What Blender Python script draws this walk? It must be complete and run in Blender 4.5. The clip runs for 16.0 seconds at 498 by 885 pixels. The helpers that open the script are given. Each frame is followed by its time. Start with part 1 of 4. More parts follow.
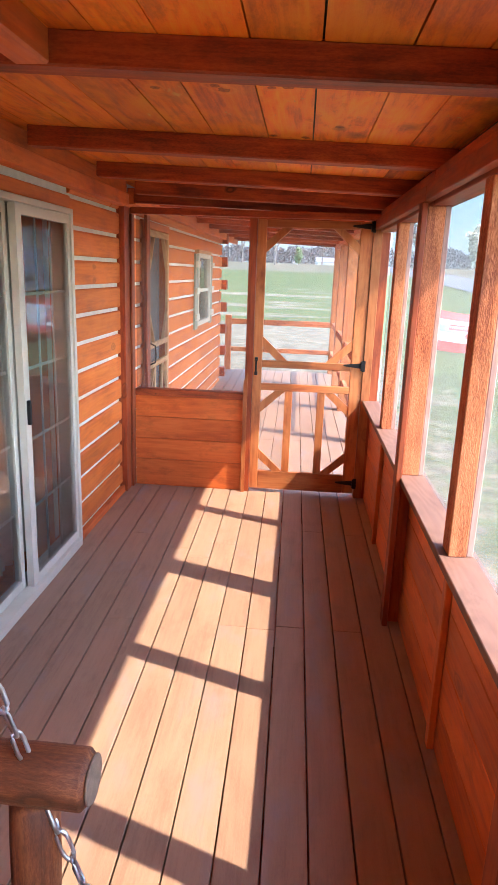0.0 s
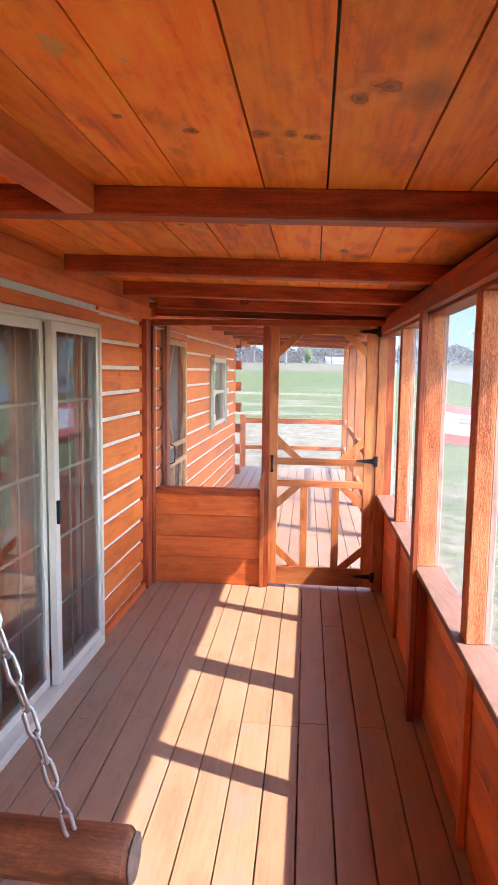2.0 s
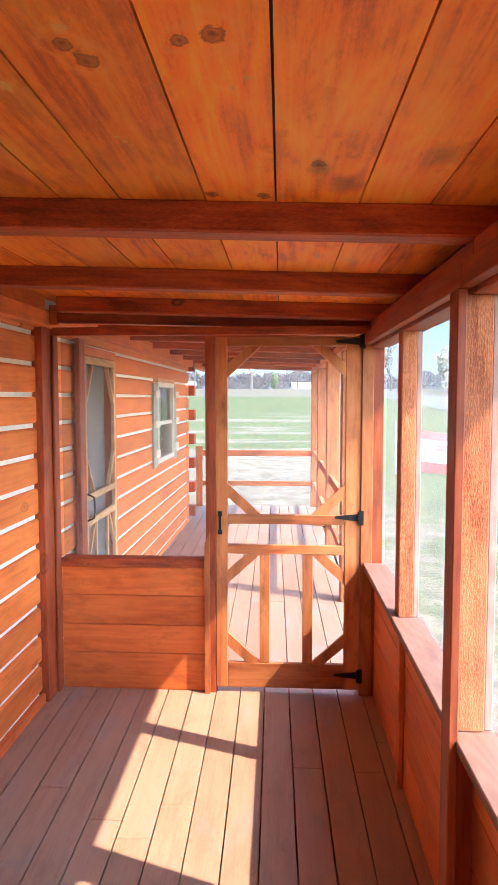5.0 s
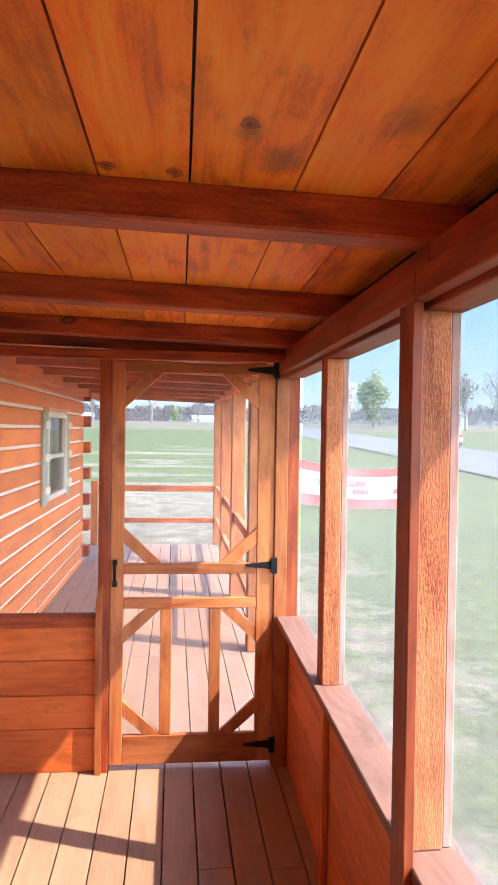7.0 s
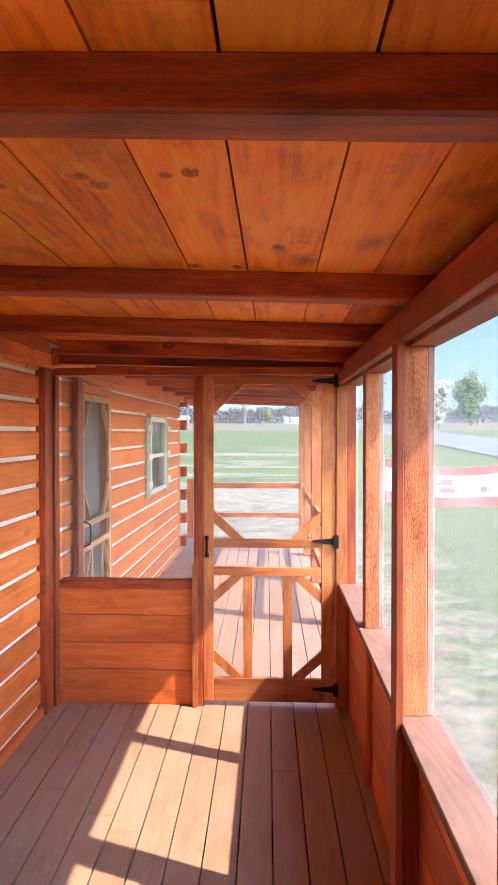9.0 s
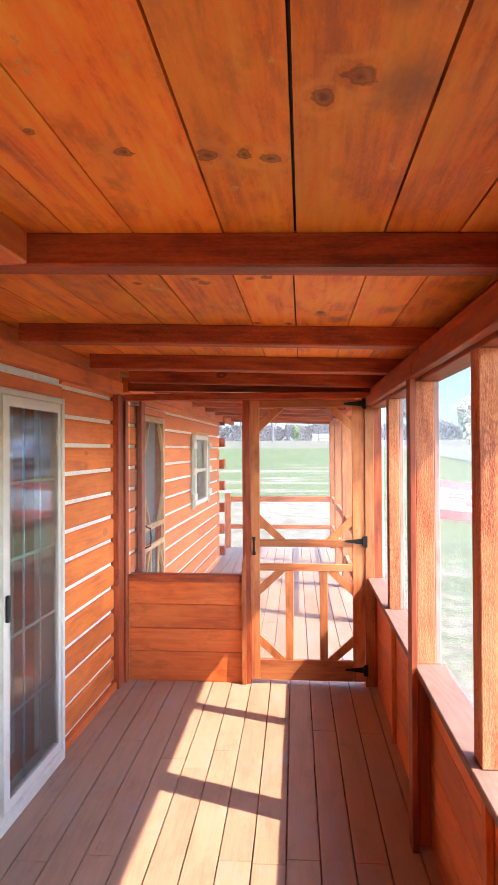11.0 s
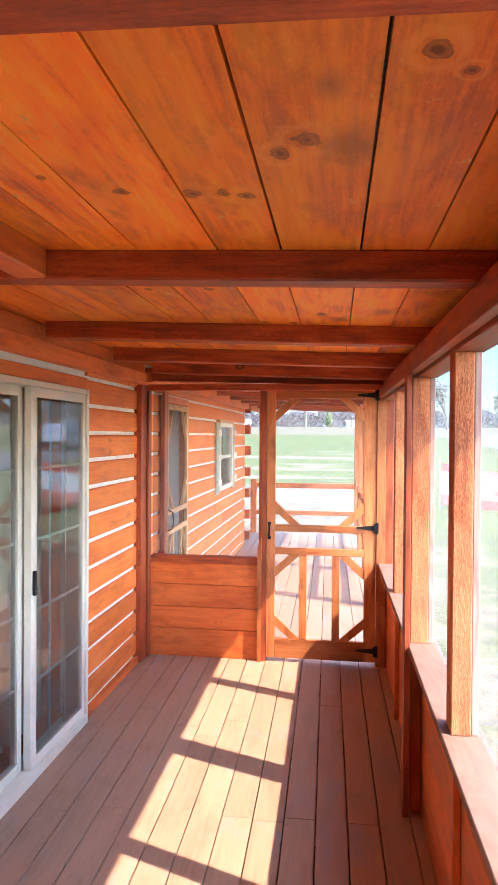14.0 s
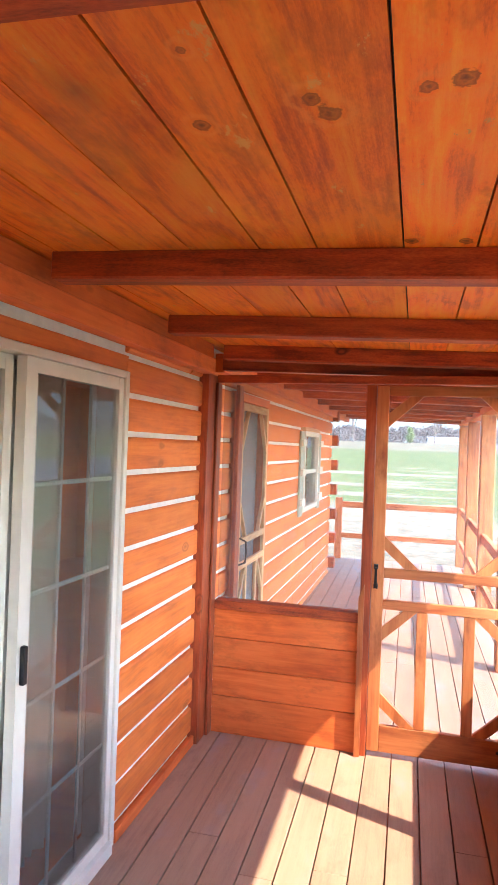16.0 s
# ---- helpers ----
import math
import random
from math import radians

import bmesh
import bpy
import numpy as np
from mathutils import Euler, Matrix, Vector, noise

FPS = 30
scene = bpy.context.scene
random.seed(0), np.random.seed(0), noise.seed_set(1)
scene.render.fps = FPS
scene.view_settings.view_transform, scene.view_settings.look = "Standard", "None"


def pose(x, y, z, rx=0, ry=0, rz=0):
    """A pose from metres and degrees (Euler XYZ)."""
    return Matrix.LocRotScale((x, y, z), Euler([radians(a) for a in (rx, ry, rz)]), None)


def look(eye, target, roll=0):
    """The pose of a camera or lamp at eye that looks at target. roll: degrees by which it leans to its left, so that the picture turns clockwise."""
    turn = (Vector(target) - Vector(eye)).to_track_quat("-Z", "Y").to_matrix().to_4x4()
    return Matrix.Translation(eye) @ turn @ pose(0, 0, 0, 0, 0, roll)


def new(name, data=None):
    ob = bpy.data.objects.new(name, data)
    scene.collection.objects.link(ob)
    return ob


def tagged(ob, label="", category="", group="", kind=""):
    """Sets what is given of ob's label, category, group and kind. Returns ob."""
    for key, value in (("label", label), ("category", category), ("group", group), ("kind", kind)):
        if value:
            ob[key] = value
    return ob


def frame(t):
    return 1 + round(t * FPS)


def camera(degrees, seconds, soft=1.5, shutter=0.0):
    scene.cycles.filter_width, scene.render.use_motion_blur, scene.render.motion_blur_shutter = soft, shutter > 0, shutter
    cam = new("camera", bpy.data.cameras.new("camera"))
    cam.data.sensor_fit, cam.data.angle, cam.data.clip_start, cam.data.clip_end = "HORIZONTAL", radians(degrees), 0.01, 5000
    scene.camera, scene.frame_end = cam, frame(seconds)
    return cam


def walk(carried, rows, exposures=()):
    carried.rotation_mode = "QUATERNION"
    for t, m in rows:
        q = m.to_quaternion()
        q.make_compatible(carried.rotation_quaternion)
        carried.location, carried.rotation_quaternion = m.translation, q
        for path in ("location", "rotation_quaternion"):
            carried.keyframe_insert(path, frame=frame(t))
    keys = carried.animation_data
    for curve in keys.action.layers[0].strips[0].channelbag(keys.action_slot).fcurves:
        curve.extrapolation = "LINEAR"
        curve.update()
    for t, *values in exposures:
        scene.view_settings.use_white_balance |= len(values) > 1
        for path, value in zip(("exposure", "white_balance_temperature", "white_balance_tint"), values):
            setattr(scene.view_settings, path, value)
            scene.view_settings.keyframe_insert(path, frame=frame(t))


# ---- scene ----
cam = camera(41.7, 16.0, soft=1.0)
PATH = [
    (0, (0.093, 0.289, 1.655), (-0.069, 2.217, 1.149), 2.1),
    (0.5, (0.221, 0.151, 1.672), (-0.051, 2.095, 1.286), 0.7),
    (1, (0.216, 0.124, 1.691), (0.036, 2.094, 1.396), 0.7),
    (1.5, (0.129, 0.119, 1.681), (-0.091, 2.093, 1.447), 0.6),
    (2, (0.086, 0.134, 1.68), (-0.131, 2.11, 1.464), 0.7),
    (2.5, (0.143, 0.312, 1.672), (-0.019, 2.295, 1.472), 0.1),
    (3, (0.204, 0.518, 1.675), (-0.005, 2.499, 1.498), -0.5),
    (3.5, (0.167, 0.726, 1.658), (-0.007, 2.71, 1.482), -0.1),
    (3.7, (0.121, 0.847, 1.67), (0.016, 2.837, 1.494), 0.4),
    (5.8, (0.079, 1.796, 1.679), (-0.047, 3.789, 1.579), -0.2),
    (6, (0.054, 1.866, 1.675), (0.003, 3.863, 1.584), 0.4),
    (6.5, (0.036, 1.924, 1.675), (0.164, 3.919, 1.617), 0.6),
    (7, (0.069, 1.878, 1.681), (0.254, 3.869, 1.647), 0.8),
    (7.5, (0.143, 1.72, 1.666), (0.267, 3.716, 1.646), 0.4),
    (8, (0.179, 1.546, 1.675), (0.15, 3.546, 1.655), -0.2),
    (8.2, (0.165, 1.473, 1.683), (0.084, 3.472, 1.661), -0.5),
    (10.3, (0.189, 0.651, 1.661), (0.072, 2.647, 1.624), 0.5),
    (10.5, (0.183, 0.594, 1.667), (0.027, 2.588, 1.643), 0.0),
    (11, (0.12, 0.455, 1.664), (-0.065, 2.447, 1.686), -0.3),
    (11.5, (0.086, 0.336, 1.65), (-0.061, 2.326, 1.518), 0.2),
    (12, (0.172, 0.281, 1.681), (0.023, 2.273, 1.58), 0.5),
    (12.5, (0.241, 0.256, 1.688), (0.099, 2.25, 1.632), 0.3),
    (13, (0.262, 0.248, 1.684), (0.103, 2.241, 1.654), 0.3),
    (13.5, (0.257, 0.25, 1.683), (-0.006, 2.232, 1.66), 0.3),
    (14, (0.258, 0.266, 1.687), (-0.027, 2.245, 1.665), 0.4),
    (14.5, (0.257, 0.365, 1.666), (-0.002, 2.349, 1.653), 0.3),
    (15, (0.106, 0.715, 1.656), (-0.127, 2.701, 1.633), 1.3),
    (15.5, (0.038, 1.074, 1.635), (-0.194, 3.061, 1.625), 2.2),
    (16, (-0.05, 1.481, 1.66), (-0.567, 3.413, 1.672), 2.0),
]
STOPS = [(0, 4.1), (2, 4.2), (3.5, 4.2), (6, 4.4), (6.5, 4.27), (7.2, 4.1), (8.2, 4.1), (10.5, 4.35), (14.5, 4.52), (15.5, 4.52), (16, 4.55)]
EXPOSURES = [(t, stops, 6900, 13) for t, stops in STOPS]
walk(cam, [(t, look(eye, target, roll)) for t, eye, target, roll in PATH], EXPOSURES)

# ---- light ----
TO_SUN = Vector((0.76, -0.27, 1.0)).normalized()
world = bpy.data.worlds.new("world")
scene.world = world
world.use_nodes = True
wn = world.node_tree.nodes
sky = wn.new("ShaderNodeTexSky")
sky.sky_type = "NISHITA"
sky.sun_disc = False
sky.dust_density = 0.3
sky.ozone_density = 2.0
sky.sun_elevation = math.asin(TO_SUN.z)
sky.sun_rotation = math.atan2(TO_SUN.x, TO_SUN.y)
world.node_tree.links.new(sky.outputs[0], wn["Background"].inputs[0])
wn["Background"].inputs[1].default_value = 0.15
sun = new("sun", bpy.data.lights.new("sun", "SUN"))
sun.data.energy = 0.67
sun.data.angle = radians(0.55)
sun.data.color = (1.0, 0.9, 0.76)
sun.matrix_world = look((20, -10, 30), Vector((20, -10, 30)) - TO_SUN)

# ---- materials ----


def node(nt, kind, **values):
    n = nt.nodes.new(kind)
    for k, v in values.items():
        n.inputs[k].default_value = v
    return n


def material(name):
    m = bpy.data.materials.new(name)
    m.use_nodes = True
    nt = m.node_tree
    return m, nt, nt.nodes["Principled BSDF"]


def ramp(nt, fac, stops):
    n = nt.nodes.new("ShaderNodeValToRGB")
    while len(n.color_ramp.elements) < len(stops):
        n.color_ramp.elements.new(0.5)
    for e, (p, c) in zip(n.color_ramp.elements, stops):
        e.position = p
        e.color = (*c, 1) if len(c) == 3 else c
    nt.links.new(fac, n.inputs[0])
    return n.outputs[0]


def mixed(nt, fac, a, b, blend="MIX"):
    n = nt.nodes.new("ShaderNodeMix")
    n.data_type, n.blend_type = "RGBA", blend
    for socket, v in ((n.inputs[0], fac), (n.inputs[6], a), (n.inputs[7], b)):
        if hasattr(v, "links"):
            nt.links.new(v, socket)
        elif isinstance(v, tuple):
            socket.default_value = (*v, 1)
        else:
            socket.default_value = v
    return n.outputs[2]


def math_node(nt, op, a, b=0.0, clamp=False):
    n = nt.nodes.new("ShaderNodeMath")
    n.operation, n.use_clamp = op, clamp
    for socket, v in ((n.inputs[0], a), (n.inputs[1], b)):
        if hasattr(v, "links"):
            nt.links.new(v, socket)
        else:
            socket.default_value = v
    return n.outputs[0]


def wood(name, dark, mid, light, rough=0.55, axis=0, joined=False, knots=1.0, relief=0.15, blotch=0.5, grain=1.0, stains=0.0, fineness=0.34, chips=0.0, tones=0.34, smudges=0.55, figure=0.07, sawn=0.0, eyes=(), soiled=()):
    """Stained boards with the grain along one axis, streaks, blotches of stain and knots."""
    m, nt, bsdf = material(name)
    link = nt.links.new
    coords = nt.nodes.new("ShaderNodeTexCoord")
    if joined:
        rnd = nt.nodes.new("ShaderNodeNewGeometry").outputs["Random Per Island"]
    else:
        rnd = nt.nodes.new("ShaderNodeObjectInfo").outputs["Random"]
    shift = nt.nodes.new("ShaderNodeVectorMath")
    shift.operation = "MULTIPLY_ADD"
    comb = nt.nodes.new("ShaderNodeCombineXYZ")
    for i in range(3):
        link(rnd, comb.inputs[i])
    link(comb.outputs[0], shift.inputs[0])
    shift.inputs[1].default_value = (37.0, 23.0, 51.0)
    link(coords.outputs["Object"], shift.inputs[2])

    def mapped(along, across):
        mp = nt.nodes.new("ShaderNodeMapping")
        sc = [across] * 3
        sc[axis] = along
        mp.inputs["Scale"].default_value = sc
        link(shift.outputs[0], mp.inputs["Vector"])
        return mp.outputs[0]

    fine = node(nt, "ShaderNodeTexNoise", Scale=1.0, Detail=5.0, Roughness=0.6)
    link(mapped(2.5 * grain, 70.0 * grain), fine.inputs["Vector"])
    broad = node(nt, "ShaderNodeTexNoise", Scale=1.0, Detail=5.0, Roughness=0.6, Distortion=1.1)
    link(mapped(1.7, 9.5), broad.inputs["Vector"])
    patch = node(nt, "ShaderNodeTexNoise", Scale=1.0, Detail=4.0, Roughness=0.6)
    link(mapped(2.2, 4.5), patch.inputs["Vector"])
    warp = node(nt, "ShaderNodeTexNoise", Scale=1.0, Detail=2.0)
    link(mapped(5.0, 14.0), warp.inputs["Vector"])
    bent = nt.nodes.new("ShaderNodeVectorMath")
    bent.operation = "MULTIPLY_ADD"
    link(warp.outputs["Color"], bent.inputs[0])
    bent.inputs[1].default_value = (0.16, 0.16, 0.16)
    link(mapped(2.8, 5.6), bent.inputs[2])
    cells = node(nt, "ShaderNodeTexVoronoi", Scale=1.0, Randomness=1.0)
    link(bent.outputs[0], cells.inputs["Vector"])
    streak = math_node(nt, "ADD", math_node(nt, "MULTIPLY", fine.outputs[0], fineness), math_node(nt, "MULTIPLY", broad.outputs[0], 1 - fineness))
    # growth rings cut lengthwise: contour lines of a slow, stretched noise
    rings = node(nt, "ShaderNodeTexNoise", Scale=1.0, Detail=1.5, Roughness=0.4)
    link(mapped(0.9, 5.5), rings.inputs["Vector"])
    contour = math_node(nt, "SINE", math_node(nt, "MULTIPLY", rings.outputs[0], 95.0))
    streak = math_node(nt, "ADD", streak, math_node(nt, "MULTIPLY", contour, figure))
    if sawn:
        dash = node(nt, "ShaderNodeTexNoise", Scale=1.0, Detail=3.0, Roughness=0.7)
        link(mapped(70.0, 260.0), dash.inputs["Vector"])
        streak = math_node(nt, "ADD", streak, math_node(nt, "MULTIPLY", math_node(nt, "SUBTRACT", dash.outputs[0], 0.5), sawn))
    col = ramp(nt, streak, [(0.36, dark), (0.5, mid), (0.63, light)])
    stained = ramp(nt, patch.outputs[0], [(0.42, (0, 0, 0)), (0.68, (1, 1, 1))])
    fac = math_node(nt, "MULTIPLY", stained, blotch)
    col = mixed(nt, fac, col, mixed(nt, 0.6, light, tuple(min(1, c * 1.25) for c in light)))
    tone = math_node(nt, "ADD", math_node(nt, "MULTIPLY", rnd, tones), 1 - tones / 2)
    gray = nt.nodes.new("ShaderNodeCombineColor")
    for i in range(3):
        link(tone, gray.inputs[i])
    col = mixed(nt, 1.0, col, gray.outputs[0], "MULTIPLY")
    parts = nt.nodes.new("ShaderNodeSeparateColor")
    link(cells.outputs["Color"], parts.inputs[0])
    far = math_node(nt, "DIVIDE", cells.outputs["Distance"], math_node(nt, "ADD", math_node(nt, "MULTIPLY", parts.outputs[0], 1.15), 0.25))
    rare = math_node(nt, "GREATER_THAN", parts.outputs[1], 0.42)
    halo = math_node(nt, "MULTIPLY", ramp(nt, far, [(0.08, (1, 1, 1)), (0.2, (0.35, 0.35, 0.35)), (0.34, (0, 0, 0))]), rare)
    col = mixed(nt, math_node(nt, "MULTIPLY", math_node(nt, "MULTIPLY", halo, broad.outputs[0]), 0.7 * knots), col, tuple(min(1, c * 1.12) for c in light))
    # eyes of knots: a brown core, a paler collar, a broken dark rim
    whirl = math_node(nt, "ADD", far, math_node(nt, "MULTIPLY", math_node(nt, "SUBTRACT", warp.outputs[0], 0.5), 0.09))
    knot = ramp(nt, whirl, [(0.02, (0.95, 0.95, 0.95)), (0.06, (0.5, 0.5, 0.5)), (0.085, (0.3, 0.3, 0.3)), (0.1, (0.85, 0.85, 0.85)), (0.14, (0, 0, 0))])
    knot = math_node(nt, "MULTIPLY", math_node(nt, "MULTIPLY", knot, rare), 0.75 * knots)
    col = mixed(nt, knot, col, tuple(c * 0.3 for c in dark))
    # dark smudges in the stain
    smudge = node(nt, "ShaderNodeTexNoise", Scale=1.0, Detail=5.0, Roughness=0.7)
    link(mapped(3.2, 7.0), smudge.inputs["Vector"])
    dirty = math_node(nt, "MULTIPLY", ramp(nt, smudge.outputs[0], [(0.53, (0, 0, 0)), (0.72, (1, 1, 1))]), smudges)
    col = mixed(nt, dirty, col, tuple(c * 0.5 for c in dark))
    if chips:
        bits = node(nt, "ShaderNodeTexNoise", Scale=1.0, Detail=6.0, Roughness=0.75)
        link(mapped(7.0, 13.0), bits.inputs["Vector"])
        gone = math_node(nt, "MULTIPLY", ramp(nt, bits.outputs[0], [(0.63, (0, 0, 0)), (0.67, (1, 1, 1))]), chips)
        col = mixed(nt, gone, col, (0.7, 0.36, 0.1))
    if stains:
        worn = math_node(nt, "MULTIPLY", ramp(nt, patch.outputs[0], [(0.55, (0, 0, 0)), (0.75, (1, 1, 1))]), stains)
        col = mixed(nt, worn, col, (0.27, 0.22, 0.22))

    def nearest(marks, stretch):
        """Distance to the nearest of some marks (x, y, radius), in radii."""
        best = None
        for x, y, r in marks:
            away = nt.nodes.new("ShaderNodeVectorMath")
            away.operation = "SUBTRACT"
            link(coords.outputs["Object"], away.inputs[0])
            away.inputs[1].default_value = (x, y, 0)
            size = nt.nodes.new("ShaderNodeVectorMath")
            size.operation = "MULTIPLY"
            link(away.outputs[0], size.inputs[0])
            size.inputs[1].default_value = (1 / r, 1 / (r * stretch), 0)
            span = nt.nodes.new("ShaderNodeVectorMath")
            span.operation = "LENGTH"
            link(size.outputs[0], span.inputs[0])
            best = span.outputs["Value"] if best is None else math_node(nt, "MINIMUM", best, span.outputs["Value"])
        return best

    if eyes:
        ragged = node(nt, "ShaderNodeTexNoise", Scale=26.0, Detail=4.0, Roughness=0.6)
        link(coords.outputs["Object"], ragged.inputs["Vector"])
        d = math_node(nt, "ADD", nearest(eyes, 1.2), math_node(nt, "MULTIPLY", math_node(nt, "SUBTRACT", ragged.outputs[0], 0.42), 1.9))
        swirl = math_node(nt, "MULTIPLY", math_node(nt, "ADD", math_node(nt, "SINE", math_node(nt, "MULTIPLY", d, 4.5)), 0.7), 0.5, True)
        ring = ramp(nt, math_node(nt, "MULTIPLY", d, 0.25), [(0.2, (0, 0, 0)), (0.27, (1, 1, 1)), (0.4, (0.5, 0.5, 0.5)), (0.75, (0, 0, 0))])
        col = mixed(nt, math_node(nt, "MULTIPLY", ring, swirl), col, (0.88, 0.34, 0.06))
        core = ramp(nt, d, [(0.15, (0.95, 0.95, 0.95)), (0.5, (0.5, 0.5, 0.5)), (0.75, (0.75, 0.75, 0.75)), (0.92, (0, 0, 0))])
        col = mixed(nt, core, col, (0.14, 0.03, 0.006))
    if soiled:
        d = math_node(nt, "ADD", nearest(soiled, 1.6), math_node(nt, "MULTIPLY", math_node(nt, "SUBTRACT", smudge.outputs[0], 0.5), 3.0))
        col = mixed(nt, ramp(nt, d, [(0.1, (0.6, 0.6, 0.6)), (1.3, (0, 0, 0))]), col, (0.13, 0.05, 0.03))
    link(col, bsdf.inputs["Base Color"])
    link(ramp(nt, broad.outputs[0], [(0.3, (rough - 0.1,) * 3), (0.7, (rough + 0.12,) * 3)]), bsdf.inputs["Roughness"])
    bump = node(nt, "ShaderNodeBump", Strength=relief, Distance=0.004)
    link(streak, bump.inputs["Height"])
    link(bump.outputs[0], bsdf.inputs["Normal"])
    return m


def paint(name, colour, rough=0.5, vary=0.12, metal=0.0, scale=9.0, relief=0.04):
    m, nt, bsdf = material(name)
    coords = nt.nodes.new("ShaderNodeTexCoord")
    n = node(nt, "ShaderNodeTexNoise", Scale=scale, Detail=5.0, Roughness=0.65)
    nt.links.new(coords.outputs["Object"], n.inputs["Vector"])
    lo, hi = (tuple(min(1, c * k) for c in colour) for k in (1 - vary, 1 + vary))
    nt.links.new(ramp(nt, n.outputs[0], [(0.3, lo), (0.7, hi)]), bsdf.inputs["Base Color"])
    bsdf.inputs["Roughness"].default_value = rough
    bsdf.inputs["Metallic"].default_value = metal
    if relief:
        f = node(nt, "ShaderNodeTexNoise", Scale=scale * 12, Detail=3.0)
        nt.links.new(coords.outputs["Object"], f.inputs["Vector"])
        b = node(nt, "ShaderNodeBump", Strength=relief, Distance=0.003)
        nt.links.new(f.outputs[0], b.inputs["Height"])
        nt.links.new(b.outputs[0], bsdf.inputs["Normal"])
    return m


def clear(name, veil, colour, gloss):
    """A see-through sheet: a veil of scattered light over the view, with a gloss by Fresnel."""
    m, nt, bsdf = material(name)
    out = nt.nodes["Material Output"]
    link = nt.links.new
    tr = nt.nodes.new("ShaderNodeBsdfTransparent")
    df = nt.nodes.new("ShaderNodeBsdfDiffuse")
    df.inputs[0].default_value = (*colour, 1)
    mx = nt.nodes.new("ShaderNodeMixShader")
    mx.inputs[0].default_value = veil
    link(tr.outputs[0], mx.inputs[1])
    tl = nt.nodes.new("ShaderNodeBsdfTranslucent")
    tl.inputs[0].default_value = (*colour, 1)
    both = nt.nodes.new("ShaderNodeMixShader")
    link(df.outputs[0], both.inputs[1])
    link(tl.outputs[0], both.inputs[2])
    link(both.outputs[0], mx.inputs[2])
    top = mx.outputs[0]
    if gloss:
        gl = nt.nodes.new("ShaderNodeBsdfGlossy")
        gl.inputs["Roughness"].default_value = 0.02
        fr = node(nt, "ShaderNodeFresnel", IOR=gloss)
        m2 = nt.nodes.new("ShaderNodeMixShader")
        link(fr.outputs[0], m2.inputs[0])
        link(top, m2.inputs[1])
        link(gl.outputs[0], m2.inputs[2])
        top = m2.outputs[0]
    link(top, out.inputs["Surface"])
    nt.nodes.remove(bsdf)
    return m


PINE = wood("stained_pine", (0.48, 0.085, 0.016), (0.64, 0.135, 0.026), (0.73, 0.19, 0.045), knots=0.7, figure=0.022, tones=0.28)
REDPINE = wood("dark_red_stained_pine", (0.17, 0.025, 0.008), (0.32, 0.056, 0.015), (0.42, 0.095, 0.027), knots=0.9, figure=0.02, blotch=0.25)
DOORWOOD = wood("weathered_door_pine", (0.28, 0.065, 0.02), (0.46, 0.14, 0.042), (0.54, 0.2, 0.07), knots=0.6, rough=0.65, figure=0.02)
ROUGH = wood("rough_sawn_pine", (0.27, 0.055, 0.02), (0.56, 0.16, 0.058), (0.68, 0.25, 0.11), rough=0.85, relief=1.0, grain=1.2, knots=0.5, fineness=0.3, figure=0.015, sawn=0.75, smudges=0.15, tones=0.2)
BEAM = wood("dark_stained_beam", (0.15, 0.022, 0.007), (0.36, 0.056, 0.014), (0.52, 0.105, 0.026), blotch=0.3, knots=1.4, sawn=0.35, figure=0.025)
LOG = wood("stained_log", (0.52, 0.105, 0.018), (0.69, 0.165, 0.03), (0.76, 0.215, 0.048), rough=0.6, knots=0.6, smudges=0.15, figure=0.012)
PINE_XZ = wood("stained_pine_brace", (0.28, 0.065, 0.02), (0.46, 0.14, 0.042), (0.54, 0.2, 0.07), axis=2, figure=0.02)
# the larger knots and the dark stains in the ceiling: x, y and radius
EYES = [(-0.206, 1.594, 0.022), (0.007, 1.61, 0.022), (0.051, 1.628, 0.024), (-0.061, 1.611, 0.026), (0.145, 1.428, 0.024), (0.194, 1.375, 0.03),
        (-0.348, 1.512, 0.013), (-0.216, 2.515, 0.027), (-0.237, 2.472, 0.02), (-0.059, 2.462, 0.019), (-0.007, 2.446, 0.027), (-0.435, 2.533, 0.018),
        (-0.392, 2.323, 0.012), (-0.095, 3.178, 0.022), (0.037, 3.184, 0.028), (0.164, 2.955, 0.024), (0.373, 1.126, 0.024), (0.425, 1.178, 0.013)]
SOILED = [(0.235, 3.08, 0.05), (0.265, 1.39, 0.06), (0.235, 1.2, 0.04), (0.17, 2.98, 0.035), (-0.6, 2.4, 0.06), (0.42, 2.9, 0.06)]
BOARDS = wood("ceiling_board", (0.54, 0.085, 0.008), (0.9, 0.2, 0.014), (0.95, 0.325, 0.034), axis=1, joined=True, blotch=0.5, fineness=0.36, chips=1.0, smudges=0.55, knots=0.4, figure=0.024, sawn=0.2, relief=0.5, tones=0.42, eyes=EYES, soiled=SOILED)
DECK = wood("deck_board", (0.28, 0.165, 0.112), (0.345, 0.21, 0.142), (0.375, 0.233, 0.16), rough=0.6, knots=0.3, blotch=0.25, stains=0.85, tones=0.12, smudges=0.35, figure=0.014, sawn=0.22, relief=0.4)
STRIP = wood("weathered_strip", (0.3, 0.16, 0.13), (0.42, 0.25, 0.21), (0.5, 0.32, 0.27), knots=0.1, rough=0.8)
# near-black that puts the shade of the gap above the plate into colour
RECESS_BLACK = paint("black_recess_shade", (0.022, 0.022, 0.026), 0.9, 0.25, scale=20)
